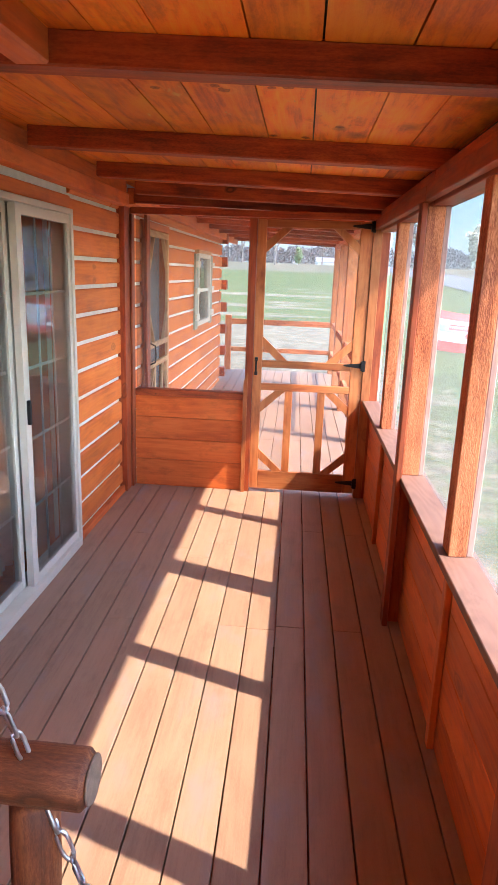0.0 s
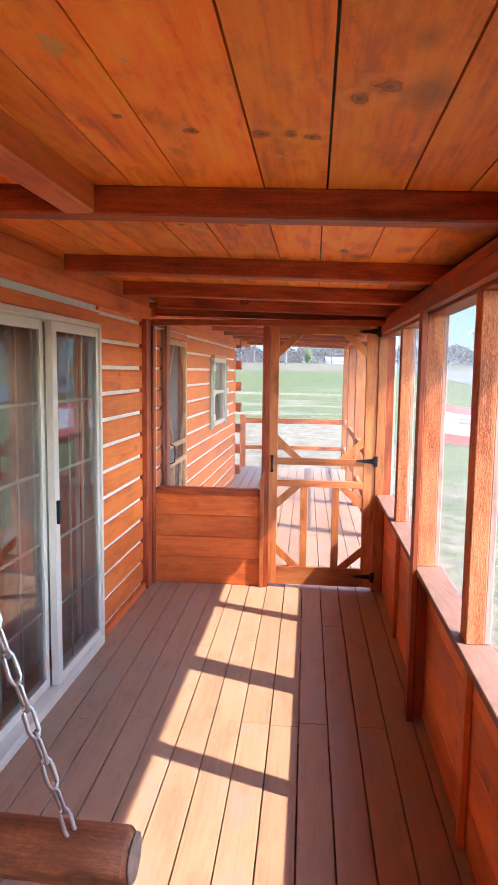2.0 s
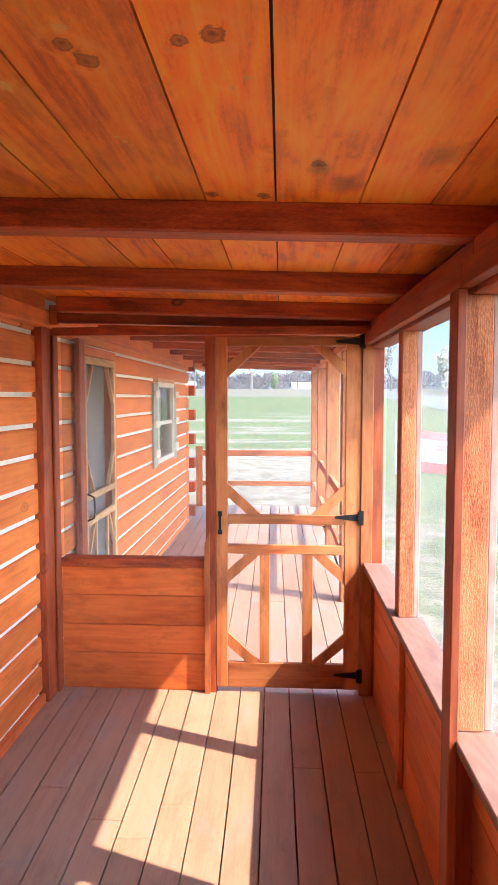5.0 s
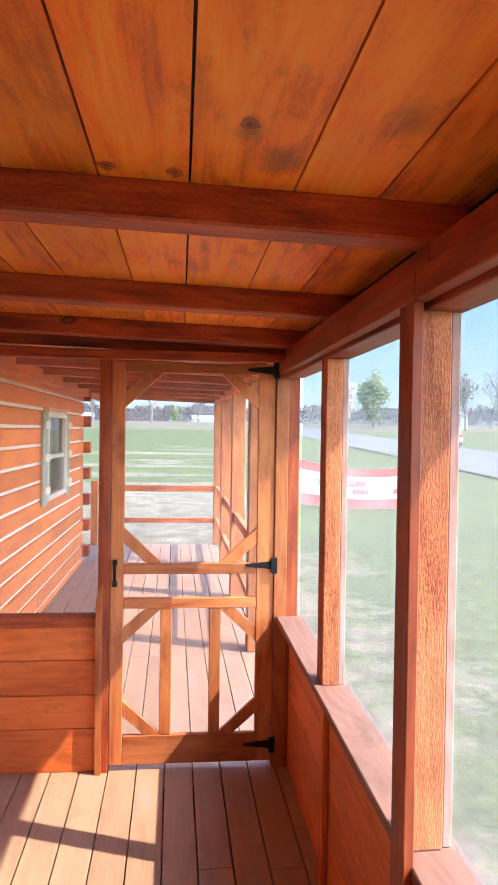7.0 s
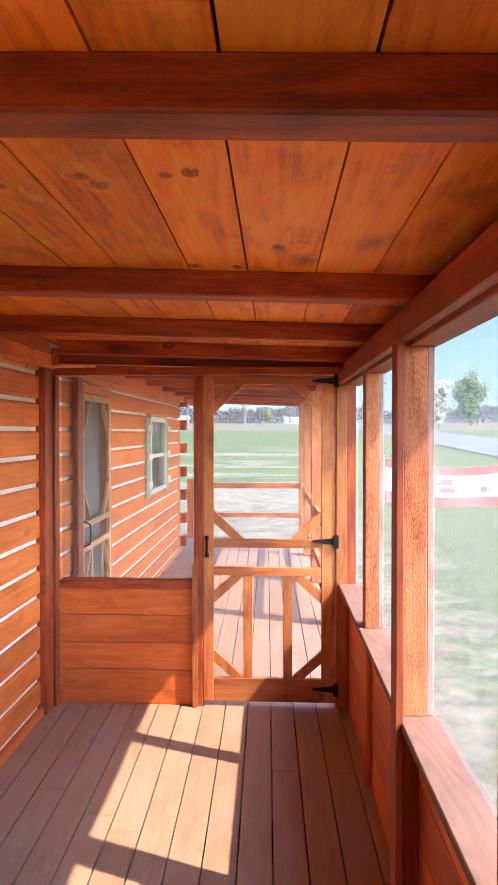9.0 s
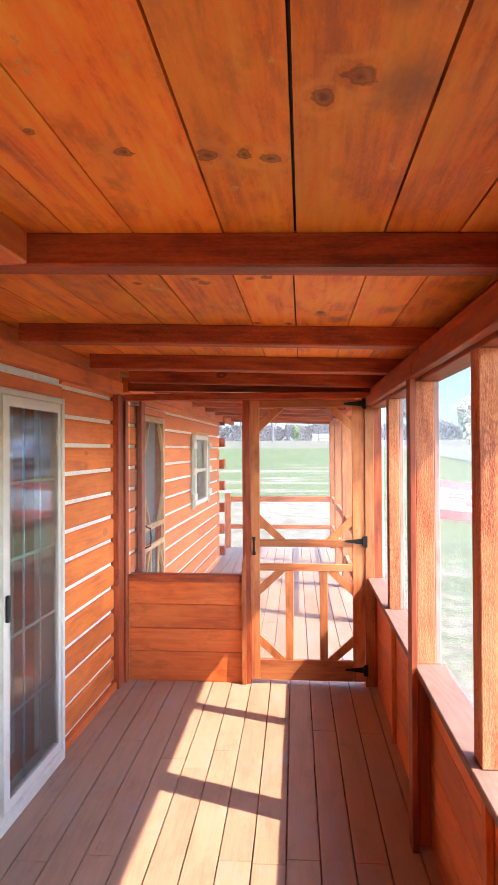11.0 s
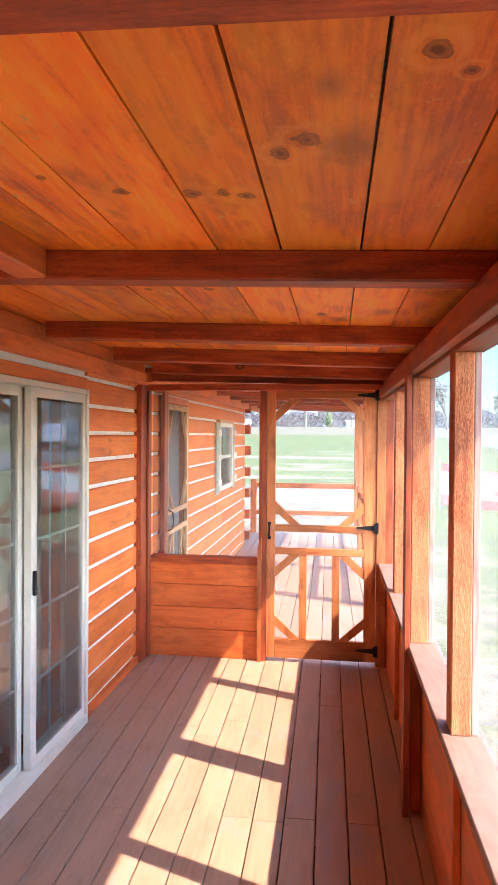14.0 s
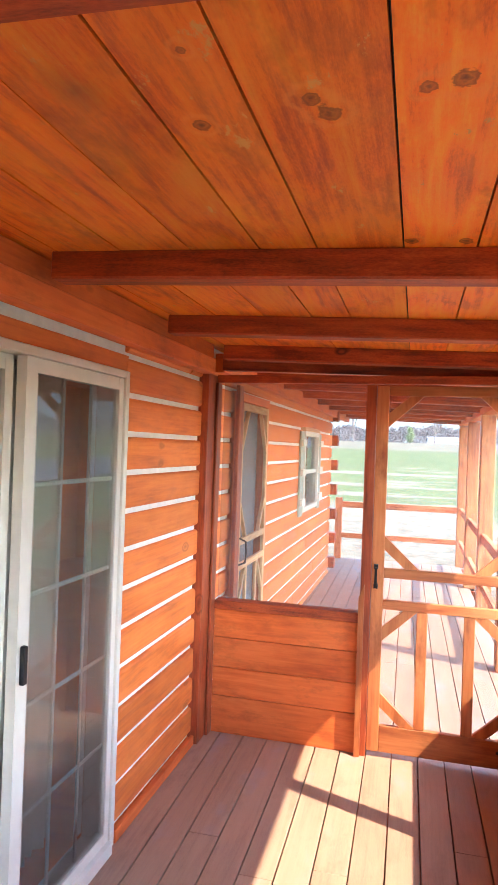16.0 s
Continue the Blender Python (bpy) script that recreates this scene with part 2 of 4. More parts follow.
# deck paint copied darker: strong sun on the sills is offset in the colour
DARKENED_DECK = wood("deck_paint_darkened_for_sun", (0.17, 0.085, 0.064), (0.205, 0.106, 0.08), (0.23, 0.123, 0.094), rough=0.7, knots=0.2, tones=0.1)
BARK = wood("peeled_log", (0.07, 0.014, 0.006), (0.17, 0.038, 0.013), (0.34, 0.1, 0.032), blotch=0.3, rough=0.65, fineness=0.5, figure=0.05, sawn=0.4, relief=0.8)
ENDGRAIN = paint("grey_end_grain", (0.2, 0.12, 0.085), 0.8, 0.3, scale=30, relief=0.3)
CHINK = paint("white_chinking", (0.8, 0.78, 0.72), 0.8, 0.08, scale=14, relief=0.3)
VINYL = paint("white_vinyl", (0.63, 0.595, 0.51), 0.4, 0.05)
IRON = paint("black_iron", (0.02, 0.02, 0.022), 0.45, 0.3, 0.6)
STEEL = paint("galvanised_steel", (0.6, 0.62, 0.66), 0.35, 0.1, 1.0)
SCREEN = clear("insect_screen", 0.55, (0.175, 0.172, 0.16), 0)
FINE_SCREEN = clear("door_screen", 0.42, (0.2, 0.19, 0.18), 0)
GLASS = clear("window_glass", 0.03, (0.2, 0.2, 0.2), 2.5)
DARK_SCREEN = clear("grey_screen", 0.24, (0.24, 0.2, 0.165), 0)
SHUTTER = paint("sage_green_paint", (0.3, 0.34, 0.27), 0.55, 0.12)

# ---- building helpers ----
MESHES = {}


def box_mesh(l, w, h, bevel=0.003):
    key = (round(l, 4), round(w, 4), round(h, 4), bevel)
    if key not in MESHES:
        bm = bmesh.new()
        bmesh.ops.create_cube(bm, size=1.0)
        bmesh.ops.scale(bm, vec=(l, w, h), verts=bm.verts)
        if bevel:
            bmesh.ops.bevel(bm, geom=bm.edges[:], offset=min(bevel, 0.3 * min(l, w, h)), segments=1, affect="EDGES")
        me = bpy.data.meshes.new("timber")
        bm.to_mesh(me)
        bm.free()
        MESHES[key] = me
    return MESHES[key]


WORLD = {}


def put(name, mesh, m, mat=None, parent=None, label=""):
    """Link a mesh at the world pose m, under a parent where one is given."""
    ob = new(name, mesh)
    if mat and mesh is not None and not mesh.materials:
        mesh.materials.append(mat)
    if mat and mesh is not None and mesh.materials[0] != mat:
        ob.material_slots[0].link = "OBJECT"
        ob.material_slots[0].material = mat
    WORLD[ob.name] = m
    if parent:
        ob.parent = parent
        ob.matrix_basis = WORLD[parent.name].inverted() @ m
    else:
        ob.matrix_basis = m
    if label:
        ob["label"] = label
    return ob


def thing(name, at, label, category, group="", kind="", turn=0.0):
    ob = put(name, None, pose(*at, 0, 0, turn))
    ob.empty_display_size = 0.1
    return tagged(ob, label, category, group, kind)


def along(a, b, up=(0, 0, 1)):
    a, b = Vector(a), Vector(b)
    x = (b - a).normalized()
    u = Vector(up)
    if abs(x.dot(u)) > 0.95:
        u = Vector((0, 1, 0))
    y = u.cross(x).normalized()
    z = x.cross(y)
    m = Matrix((x, y, z)).transposed().to_4x4()
    m.translation = (a + b) / 2
    return m


def timber(name, a, b, w, h, mat, parent=None, label="", up=(0, 0, 1), bevel=0.003):
    """A squared timber from a to b: w across, h along up (for uprights: w along x, h along y)."""
    return put(name, box_mesh((Vector(b) - Vector(a)).length, w, h, bevel), along(a, b, up), mat, parent, label)


def block(name, lo, hi, mat, parent=None, label="", bevel=0.003):
    """A board between two corners, its grain along the longest side."""
    lo, hi = Vector(lo), Vector(hi)
    d, c = hi - lo, (lo + hi) / 2
    i = max(range(3), key=lambda k: d[k])
    a, b = c.copy(), c.copy()
    a[i], b[i] = lo[i], hi[i]
    if i == 0:
        return timber(name, a, b, d.y, d.z, mat, parent, label, bevel=bevel)
    if i == 1:
        return timber(name, a, b, d.x, d.z, mat, parent, label, bevel=bevel)
    return timber(name, a, b, d.x, d.y, mat, parent, label, up=(0, 1, 0), bevel=bevel)


def sheet_mesh(name, verts, faces):
    me = bpy.data.meshes.new(name)
    me.from_pydata([tuple(v) for v in verts], [], faces)
    me.update()
    return me


def joined_boxes(name, boxes):
    """One mesh of many boxes, each given by its eight corners."""
    verts, faces = [], []
    for c in boxes:
        n = len(verts)
        verts += c
        faces += [[n + i for i in f] for f in ((0, 3, 2, 1), (4, 5, 6, 7), (0, 1, 5, 4), (1, 2, 6, 5), (2, 3, 7, 6), (3, 0, 4, 7))]
    return sheet_mesh(name, verts, faces)


def corners(lo, hi):
    (a, b, c), (d, e, f) = lo, hi
    return [(a, b, c), (d, b, c), (d, e, c), (a, e, c), (a, b, f), (d, b, f), (d, e, f), (a, e, f)]


def round_log(name, a, b, r, mat, parent=None, label="", rough=0.05, sides=20, cap=0.012, seed=1):
    """A peeled log: a round bar, uneven along its length, with eased ends."""
    length = (Vector(b) - Vector(a)).length
    rng = random.Random(seed)
    stations = [(-0.5 * length, r - cap), (-0.5 * length + cap, r)]
    k = max(3, int(length / 0.08))
    stations += [(-0.5 * length + cap + (length - 2 * cap) * i / k, r * (1 + rng.uniform(-rough, rough))) for i in range(1, k)]
    stations += [(0.5 * length - cap, r), (0.5 * length, r - cap)]
    verts, faces = [], []
    for x, rr in stations:
        for s in range(sides):
            t = 2 * math.pi * s / sides
            q = rr * (1 + 0.02 * math.sin(3 * t + 9 * x))
            verts.append((x, q * math.cos(t), q * math.sin(t)))
    for i in range(len(stations) - 1):
        for s in range(sides):
            faces.append((i * sides + s, i * sides + (s + 1) % sides, (i + 1) * sides + (s + 1) % sides, (i + 1) * sides + s))
    faces.append(tuple(range(sides - 1, -1, -1)))
    faces.append(tuple((len(stations) - 1) * sides + s for s in range(sides)))
    me = sheet_mesh(name, verts, faces)
    for p in me.polygons:
        p.use_smooth = len(p.vertices) == 4
    return put(name, me, along(a, b), mat, parent, label)


# ---- plan ----
WALL_X = -1.25          # face of the log wall
FAR_X = 0.585           # inner face of the screened wall
PART_Y = 5.11           # front of the partition with the screen door
DECK_END = 11.62
PITCH, COURSE0 = 0.1645, 0.05


def under_roof(x):
    return 2.19 - 0.034 * x


# ---- the log wall ----
OPENINGS = [(2.42, 3.97, 0.0, 1.97), (5.56, 6.52, 0.0, 2.02), (8.1, 9.0, 1.0, 1.84)]
wall_west = tagged(put("wall_west", joined_boxes("wall_core", [
    corners((WALL_X - 0.16, a, z0), (WALL_X - 0.02, b, z1)) for a, b, z0, z1 in (
        (-3.0, 2.42, -0.45, 2.5), (2.42, 3.97, 1.97, 2.5), (3.97, 5.56, -0.45, 2.5), (5.56, 6.52, 2.02, 2.5),
        (6.52, 8.1, -0.45, 2.5), (8.1, 9.0, 1.84, 2.5), (8.1, 9.0, -0.45, 1.0), (9.0, 10.2, -0.45, 2.5))]),
    Matrix(), CHINK), "stained log cabin wall with white chinking between courses", "wall", kind="structure")


def log_piece(y0, y1, z0, z1, x=WALL_X, name="log"):
    """A milled log: flat with rounded shoulders above and below."""
    key = ("log", round(y1 - y0, 3), round(z1 - z0, 3))
    if key not in MESHES:
        l, h = (y1 - y0) / 2, (z1 - z0) / 2
        prof = [(0.02, -h), (-0.013, -h), (-0.004, -h * 0.93), (0, -h * 0.8), (0, h * 0.8), (-0.004, h * 0.93), (-0.013, h), (0.02, h)]
        prof = [(-0.12, -h)] + prof[1:-1] + [(-0.12, h)]
        n = len(prof)
        verts = [(-l, -p, q) for p, q in prof] + [(l, -p, q) for p, q in prof]
        faces = [(i, i + 1, n + i + 1, n + i) for i in range(n - 1)] + [tuple(range(n - 1, -1, -1)), tuple(range(n, 2 * n))]
        MESHES[key] = sheet_mesh("log", verts, faces)
    m = Matrix(((0, -1, 0, x), (1, 0, 0, (y0 + y1) / 2), (0, 0, 1, (z0 + z1) / 2), (0, 0, 0, 1)))
    return put(name, MESHES[key], m, LOG, wall_west)


rng = random.Random(4)
for k in range(-2, 14):
    z0 = COURSE0 + PITCH * (k - 1) + 0.0125
    z1 = z0 + PITCH - 0.025
    if z0 > 2.3:
        continue
    end = 10.3
    if k % 2:
        # log ends in darker beam wood: their shade is put into the colour
        block("crossing_log", (WALL_X - 0.5, 10.31, z0), (WALL_X + 0.075, 10.46, z1), BEAM, wall_west, "sawn log end at the corner, coloured dark for its shade")
    spans = [(-3.0, end)]
    for a, b, lo, hi in OPENINGS:
        if z0 < hi - 0.02 and z1 > lo + 0.05:
            spans = [s for p, q in spans for s in ((p, min(q, a)), (max(p, b), q)) if s[1] - s[0] > 0.02]
    if k == 13:
        spans = [(3.985, 4.74), (4.76, end)]
    for a, b in spans:
        cuts = [a, b]
        if b - a > 3.4 and z0 < 1.0:
            cuts = [a, a + rng.uniform(1.2, b - a - 1.2), b]
        for p, q in zip(cuts, cuts[1:]):
            log_piece(p + (0.014 if p > a else 0), q, z0, z1)
block("lintel_log", (WALL_X - 0.12, 2.3, 1.953), (WALL_X - 0.001, 3.985, 2.02), LOG, wall_west)
block("jamb_board", (WALL_X - 0.12, 3.94, 0.0), (WALL_X - 0.002, 3.985, 1.952), LOG, wall_west)

# ---- deck ----
floor = tagged(put("floor", joined_boxes("deck_frame", [corners((-1.4, y, -0.2), (0.62, y + 0.04, -0.032)) for y in (-2.9, -2, -1, 0, 1, 2, 3, 4, 5, 6, 7, 8, 9, 10, 11, 11.56)]),
    Matrix(), BEAM), "painted reddish-brown deck boards laid lengthwise", "floor", kind="structure")
put("skirt", joined_boxes("skirt", [corners((0.62, -2.9, -0.45), (0.65, 11.6, -0.03)), corners((-1.4, 11.6, -0.45), (0.65, 11.63, -0.03))]), Matrix(), DECK, floor)
put("underlay", joined_boxes("underlay", [corners((-1.42, -2.95, -0.46), (0.62, 11.6, -0.42))]), Matrix(), BEAM, floor)
BOARD, SKEW = 0.138, -0.022
rng = random.Random(8)
for i in range(-11, 4):
    ends = [-2.95]
    y = {-9: 3.03, -8: 4.15, -7: 3.09, -3: 3.1, -1: 3.13, 0: 4.36, 1: 3.13, 2: 4.34}.get(i, rng.uniform(0.6, 2.6))
    while y < DECK_END - 0.4:
        ends.append(y)
        y += rng.choice((2.44, 3.66, 3.05))
    ends.append(DECK_END)
    g = rng.choice((0.005, 0.006, 0.0068))
    w = BOARD - g
    for a, b in zip(ends, ends[1:]):
        x0 = 0.155 + BOARD * i + (g + w) / 2
        timber("plank", (x0 + SKEW * (a - 3), a + 0.0015, -0.016), (x0 + SKEW * (b - 3), b, -0.016 + rng.uniform(-0.001, 0.001)), w, 0.032, DECK, floor, bevel=0.002)

# ---- ceiling and roof ----
OUTER = [0.462, 0.66, 0.86, 1.02]
BAYS = [((-3.0, 2.075), [-1.5, -1.14, -0.93, -0.77, -0.595, -0.481, -0.325, -0.101, 0.075, 0.287] + OUTER),
        ((2.079, 6.6), [-1.5, -1.14, -0.93, -0.713, -0.508, -0.346, -0.118, 0.065, 0.282] + OUTER),
        ((6.604, 11.85), [-1.5, -1.14, -0.93, -0.69, -0.53, -0.342, -0.112, 0.07, 0.282] + OUTER)]
rng = random.Random(3)
boxes = []
for (y0, y1), seams in BAYS:
    for a, b in zip(seams, seams[1:]):
        g = rng.choice((0.0018, 0.0024, 0.003))
        lift = rng.uniform(0, 0.002)
        pts = [(x - 0.011 * (y - 3.25), y) for x, y in ((a + g, y0), (b - g, y0), (b - g, y1), (a + g, y1))]
        boxes.append([(x, y, under_roof(x) + lift) for x, y in pts] + [(x, y, under_roof(x) + 0.02) for x, y in pts])
ceiling = tagged(put("ceiling", joined_boxes("ceiling", boxes), Matrix(), BOARDS), "orange-stained pine ceiling boards with dark knots", "ceiling", kind="structure")
pts = [(-1.6, -3.0), (1.0, -3.0), (1.0, 11.87), (-1.6, 11.87)]
roof = tagged(put("roof", joined_boxes("roof", [[(x, y, under_roof(x) + 0.023) for x, y in pts] + [(x, y, under_roof(x) + 0.06) for x, y in pts]]), Matrix(), IRON), "dark low porch roof deck", "roof", kind="structure")


def cross_beam(y, a=-1.16, b=0.66, w=0.09, h=0.085):
    """A roof beam across the porch, following the roof's fall."""
    z = lambda x: under_roof(x) - h / 2 + 0.004
    return tagged(timber("beam", (a, y + w / 2, z(a)), (b, y + w / 2, z(b)), w, h, BEAM, bevel=0.006), "dark red-stained ceiling beam across the porch", "beam", "ceiling beams", "structure")


for y in (-1.4, -0.28, 0.84, 2.03, 3.23, 4.17, 5.0):
    cross_beam(y)
for y in (5.9, 6.8, 7.7, 8.6, 9.5, 10.4, 11.3, 11.74):
    cross_beam(y, -1.3)
tagged(timber("swing_hanger", (-0.625, 0.93, under_roof(-0.6) - 0.038), (-0.625, 2.03, under_roof(-0.6) - 0.038), 0.09, 0.085, PINE, bevel=0.006), "orange-stained short timber between ceiling beams above the swing", "beam", kind="structure")

tagged(block("trim", (WALL_X, -3.0, 2.055), (WALL_X + 0.075, 4.92, 2.135), PINE), "orange-stained ledger board under the ceiling", "trim", kind="structure")
tagged(block("trim", (WALL_X, -3.0, 2.138), (WALL_X + 0.045, 4.97, 2.225), PINE), "orange-stained board above the ledger", "trim", kind="structure")
tagged(block("trim", (WALL_X, 5.14, 2.09), (WALL_X + 0.06, 11.8, 2.2), PINE), "orange-stained ledger over the open deck", "trim", kind="structure")
tagged(block("baseboard", (WALL_X, 3.97, 0.0), (WALL_X + 0.022, 4.92, 0.052), PINE), "stained board along the foot of the log wall", "baseboard", kind="structure")

# ---- screened wall ----
POSTS = [-0.38, 0.52, 1.46, 2.35, 3.26, 4.2]
TOP, SILL = 1.95, 0.762
wall_east = thing("wall_east", (FAR_X, 2.0, 0), "low stained board wall with posts and screened openings", "wall", kind="structure")
for z0, z1 in ((0.0, 0.175), (0.178, 0.36), (0.363, 0.548), (0.551, 0.73)):
    for a, b in ((-3.0, 1.36), (1.362, 3.26), (3.262, 5.1)):
        block("board", (FAR_X + 0.03, a, z0), (FAR_X + 0.052, b, z1), PINE, wall_east)
block("backing", (FAR_X + 0.054, -3.0, 0), (FAR_X + 0.075, 5.2, 0.725), ROUGH, wall_east)
for a, b in zip([-3.0] + POSTS, POSTS + [5.1]):
    block("sill", (FAR_X - 0.035, a + 0.001, 0.732), (FAR_X + 0.1, b, SILL), DARKENED_DECK, wall_east)
for y in POSTS:
    inner = FAR_X - (0.022 if y in (-0.38, 1.46, 3.26) else 0.006)
    block("post", (inner, y, SILL), (FAR_X + 0.054, y + 0.088, TOP), ROUGH, wall_east)
    block("screen_strip", (FAR_X + 0.055, y + 0.006, SILL), (FAR_X + 0.078, y + 0.082, TOP), STRIP, wall_east, "weathered pinkish strip along the screen edge")
for y in (0.53, 2.36, 4.22):
    block("batten", (FAR_X + 0.004, y, 0), (FAR_X + 0.028, y + 0.045, 0.73), PINE, wall_east)
for y in (-0.45, 1.45, 3.2):
    block("trim_post", (FAR_X - 0.055, y + 0.01, 0), (FAR_X - 0.03, y + 0.09, 1.958), REDPINE, wall_east)
    block("trim_back", (FAR_X - 0.02, y + 0.06, 0), (FAR_X + 0.028, y + 0.148, 0.73), REDPINE, wall_east)
for a, b in ((-3.0, 1.3), (1.302, 3.24), (3.242, 5.1)):
    block("head_trim", (FAR_X - 0.04, a, 1.965), (FAR_X - 0.005, b, 2.03), REDPINE, wall_east)
    block("header", (FAR_X - 0.003, a, TOP), (FAR_X + 0.09, b, 2.03), REDPINE, wall_east)
    block("plate", (FAR_X - 0.01, a, 2.032), (FAR_X + 0.08, b, 2.09), BEAM, wall_east)
block("corner_jamb", (FAR_X - 0.015, 5.102, 0), (FAR_X + 0.07, 5.15, TOP), REDPINE, wall_east)
put("screen", sheet_mesh("screen", [(0, -3, SILL), (0, 5.1, SILL), (0, 5.1, TOP), (0, -3, TOP)], [(0, 1, 2, 3)]), pose(FAR_X + 0.083, 0, 0), SCREEN, wall_east, "fine grey insect screen").visible_shadow = False
# closing board over the plate, coloured black for the deep shade there
block("blocking", (FAR_X + 0.082, -3.0, 2.032), (FAR_X + 0.1, 5.2, 2.19), RECESS_BLACK, wall_east)

# the screened wall stands a little askew to the log wall
wall_east.matrix_basis = Matrix.Translation((FAR_X, 3.3, 0)) @ Matrix.Rotation(0.018, 4, "Z") @ Matrix.Translation((-FAR_X, -3.3, 0)) @ wall_east.matrix_basis

# unseen wall added across the near end to keep light off the beams
unseen_wall_south = thing("unseen_wall_south", (-0.3, -3.0, 0), "unseen stained board wall added to block light at the near end", "wall", kind="structure")
for i in range(12):
    block("board", (-1.25, -3.06, 0.18 * i), (0.7, -3.03, min(0.18 * i + 0.177, 2.15)), PINE, unseen_wall_south)
for x in (-1.24, -0.3, 0.6):
    block("post", (x, -3.12, 0), (x + 0.09, -3.062, 2.15), ROUGH, unseen_wall_south)

# ---- partition ----
wall_north = thing("wall_north", (-0.3, PART_Y, 0), "stained board partition with an open upper window", "wall", kind="structure")
block("corner_post", (WALL_X - 0.03, 4.925, 0), (-1.213, 5.09, 2.06), REDPINE, wall_north)
block("jamb", (-1.211, 5.05, 0), (-1.195, 5.12, 2.02), REDPINE, wall_north)
for z0, z1 in ((0.0, 0.213), (0.216, 0.378), (0.381, 0.55), (0.553, 0.713)):
    block("board", (-1.194, PART_Y + 0.006, z0), (-0.362, PART_Y + 0.028, z1), PINE, wall_north)
block("backing", (-1.194, PART_Y + 0.03, 0), (-0.362, PART_Y + 0.06, 0.713), ROUGH, wall_north)
block("sill", (-1.194, PART_Y - 0.006, 0.715), (-0.362, PART_Y + 0.08, 0.766), BEAM, wall_north)
block("door_post", (-0.36, PART_Y - 0.015, 0), (-0.306, PART_Y + 0.08, 2.02), REDPINE, wall_north)
block("hinge_jamb", (0.503, PART_Y - 0.01, 0), (0.567, PART_Y + 0.08, 2.02), DOORWOOD, wall_north)
block("header", (-1.212, PART_Y - 0.035, 2.022), (0.6, PART_Y + 0.01, 2.068), BEAM, wall_north)
timber("upper_beam", (-1.2, PART_Y + 0.05, 2.15), (0.62, PART_Y + 0.05, 2.1), 0.07, 0.1, BEAM, wall_north)
put("screen", sheet_mesh("screen", [(-1.2, 0, 0.76), (-0.36, 0, 0.76), (-0.36, 0, 2.03), (-1.2, 0, 2.03)], [(0, 1, 2, 3)]), pose(0, PART_Y + 0.07, 0), FINE_SCREEN, wall_north).visible_shadow = False


def screen_door():
    d = thing("screen_door", (-0.27, PART_Y, 0.03), "closed stained wooden screen door with diagonal corner braces and black hinges", "door")
    y0, y1 = PART_Y + 0.0, PART_Y + 0.032
    L, R, B, T = -0.303, 0.5, 0.03, 2.014
    w, wr = 0.064, 0.084
    block("stile", (L, y0, B), (L + w, y1, T), DOORWOOD, d)
    block("stile", (R - wr, y0, B), (R, y1, T), DOORWOOD, d)
    for z0, z1 in ((B, 0.172), (0.802, 0.852), (0.972, 1.024), (1.962, T)):
        block("rail", (L + w + 0.001, y0 + 0.001, z0), (R - wr - 0.001, y1 - 0.001, z1), DOORWOOD, d)
    for x in (-0.058, 0.184):
        block("bar", (x, y0 + 0.003, 0.173), (x + 0.056, y1 - 0.003, 0.801), DOORWOOD, d)
    l, r = L + w, R - wr
    ym = (y0 + y1) / 2
    for (xa, za), (xb, zb) in (((l, 1.79), (l + 0.185, 1.961)), ((r, 1.79), (r - 0.185, 1.961)),
                               ((l, 1.2), (l + 0.185, 1.026)), ((r, 1.2), (r - 0.185, 1.026)),
                               ((l, 0.63), (l + 0.185, 0.801)), ((r, 0.63), (r - 0.185, 0.801)),
                               ((l, 0.345), (l + 0.185, 0.174)), ((r, 0.345), (r - 0.185, 0.174))):
        dx, dz = (1 if xb > xa else -1), (1 if zb > za else -1)
        # a mitred brace: its two ends lie flat on the stile and on the rail
        t = 0.075
        prof = [(xa, za), (xa, za + dz * t), (xb - dx * t, zb), (xb, zb)]
        n = [(x, y, z) for y in (y0 + 0.004, y1 - 0.004) for x, z in prof]
        me = sheet_mesh("brace", n, [(0, 1, 2, 3), (7, 6, 5, 4), (0, 4, 5, 1), (1, 5, 6, 2), (2, 6, 7, 3), (3, 7, 4, 0)])
        put("brace", me, Matrix(), PINE_XZ, d)
    for z in (1.985, 1.015, 0.115):
        h = put("hinge", joined_boxes("hinge", [
                                                [(0.36, y0 - 0.005, z - 0.006), (0.49, y0 - 0.005, z - 0.02), (0.49, y0 - 0.001, z - 0.02), (0.36, y0 - 0.001, z - 0.006),
                                                 (0.36, y0 - 0.005, z + 0.006), (0.49, y0 - 0.005, z + 0.02), (0.49, y0 - 0.001, z + 0.02), (0.36, y0 - 0.001, z + 0.006)]]),
                Matrix(), IRON, d, "black iron strap hinge")
        put("hinge_plate", joined_boxes("hinge_plate", [corners((0.494, y0 - 0.016, z - 0.04), (0.518, y0 - 0.011, z + 0.04))]), Matrix(), IRON, h)
        put("hinge_pin", joined_boxes("hinge_pin", [corners((0.486, y0 - 0.02, z - 0.034), (0.496, y0 - 0.006, z + 0.034))]), Matrix(), IRON, h)
    put("handle", joined_boxes("handle", [corners((-0.286, y0 - 0.03, 0.93), (-0.272, y0 - 0.02, 1.03)), corners((-0.29, y0 - 0.022, 0.915), (-0.268, y0 + 0.001, 0.94)), corners((-0.29, y0 - 0.022, 1.02), (-0.268, y0 + 0.001, 1.045))]), Matrix(), IRON, d, "black pull handle")
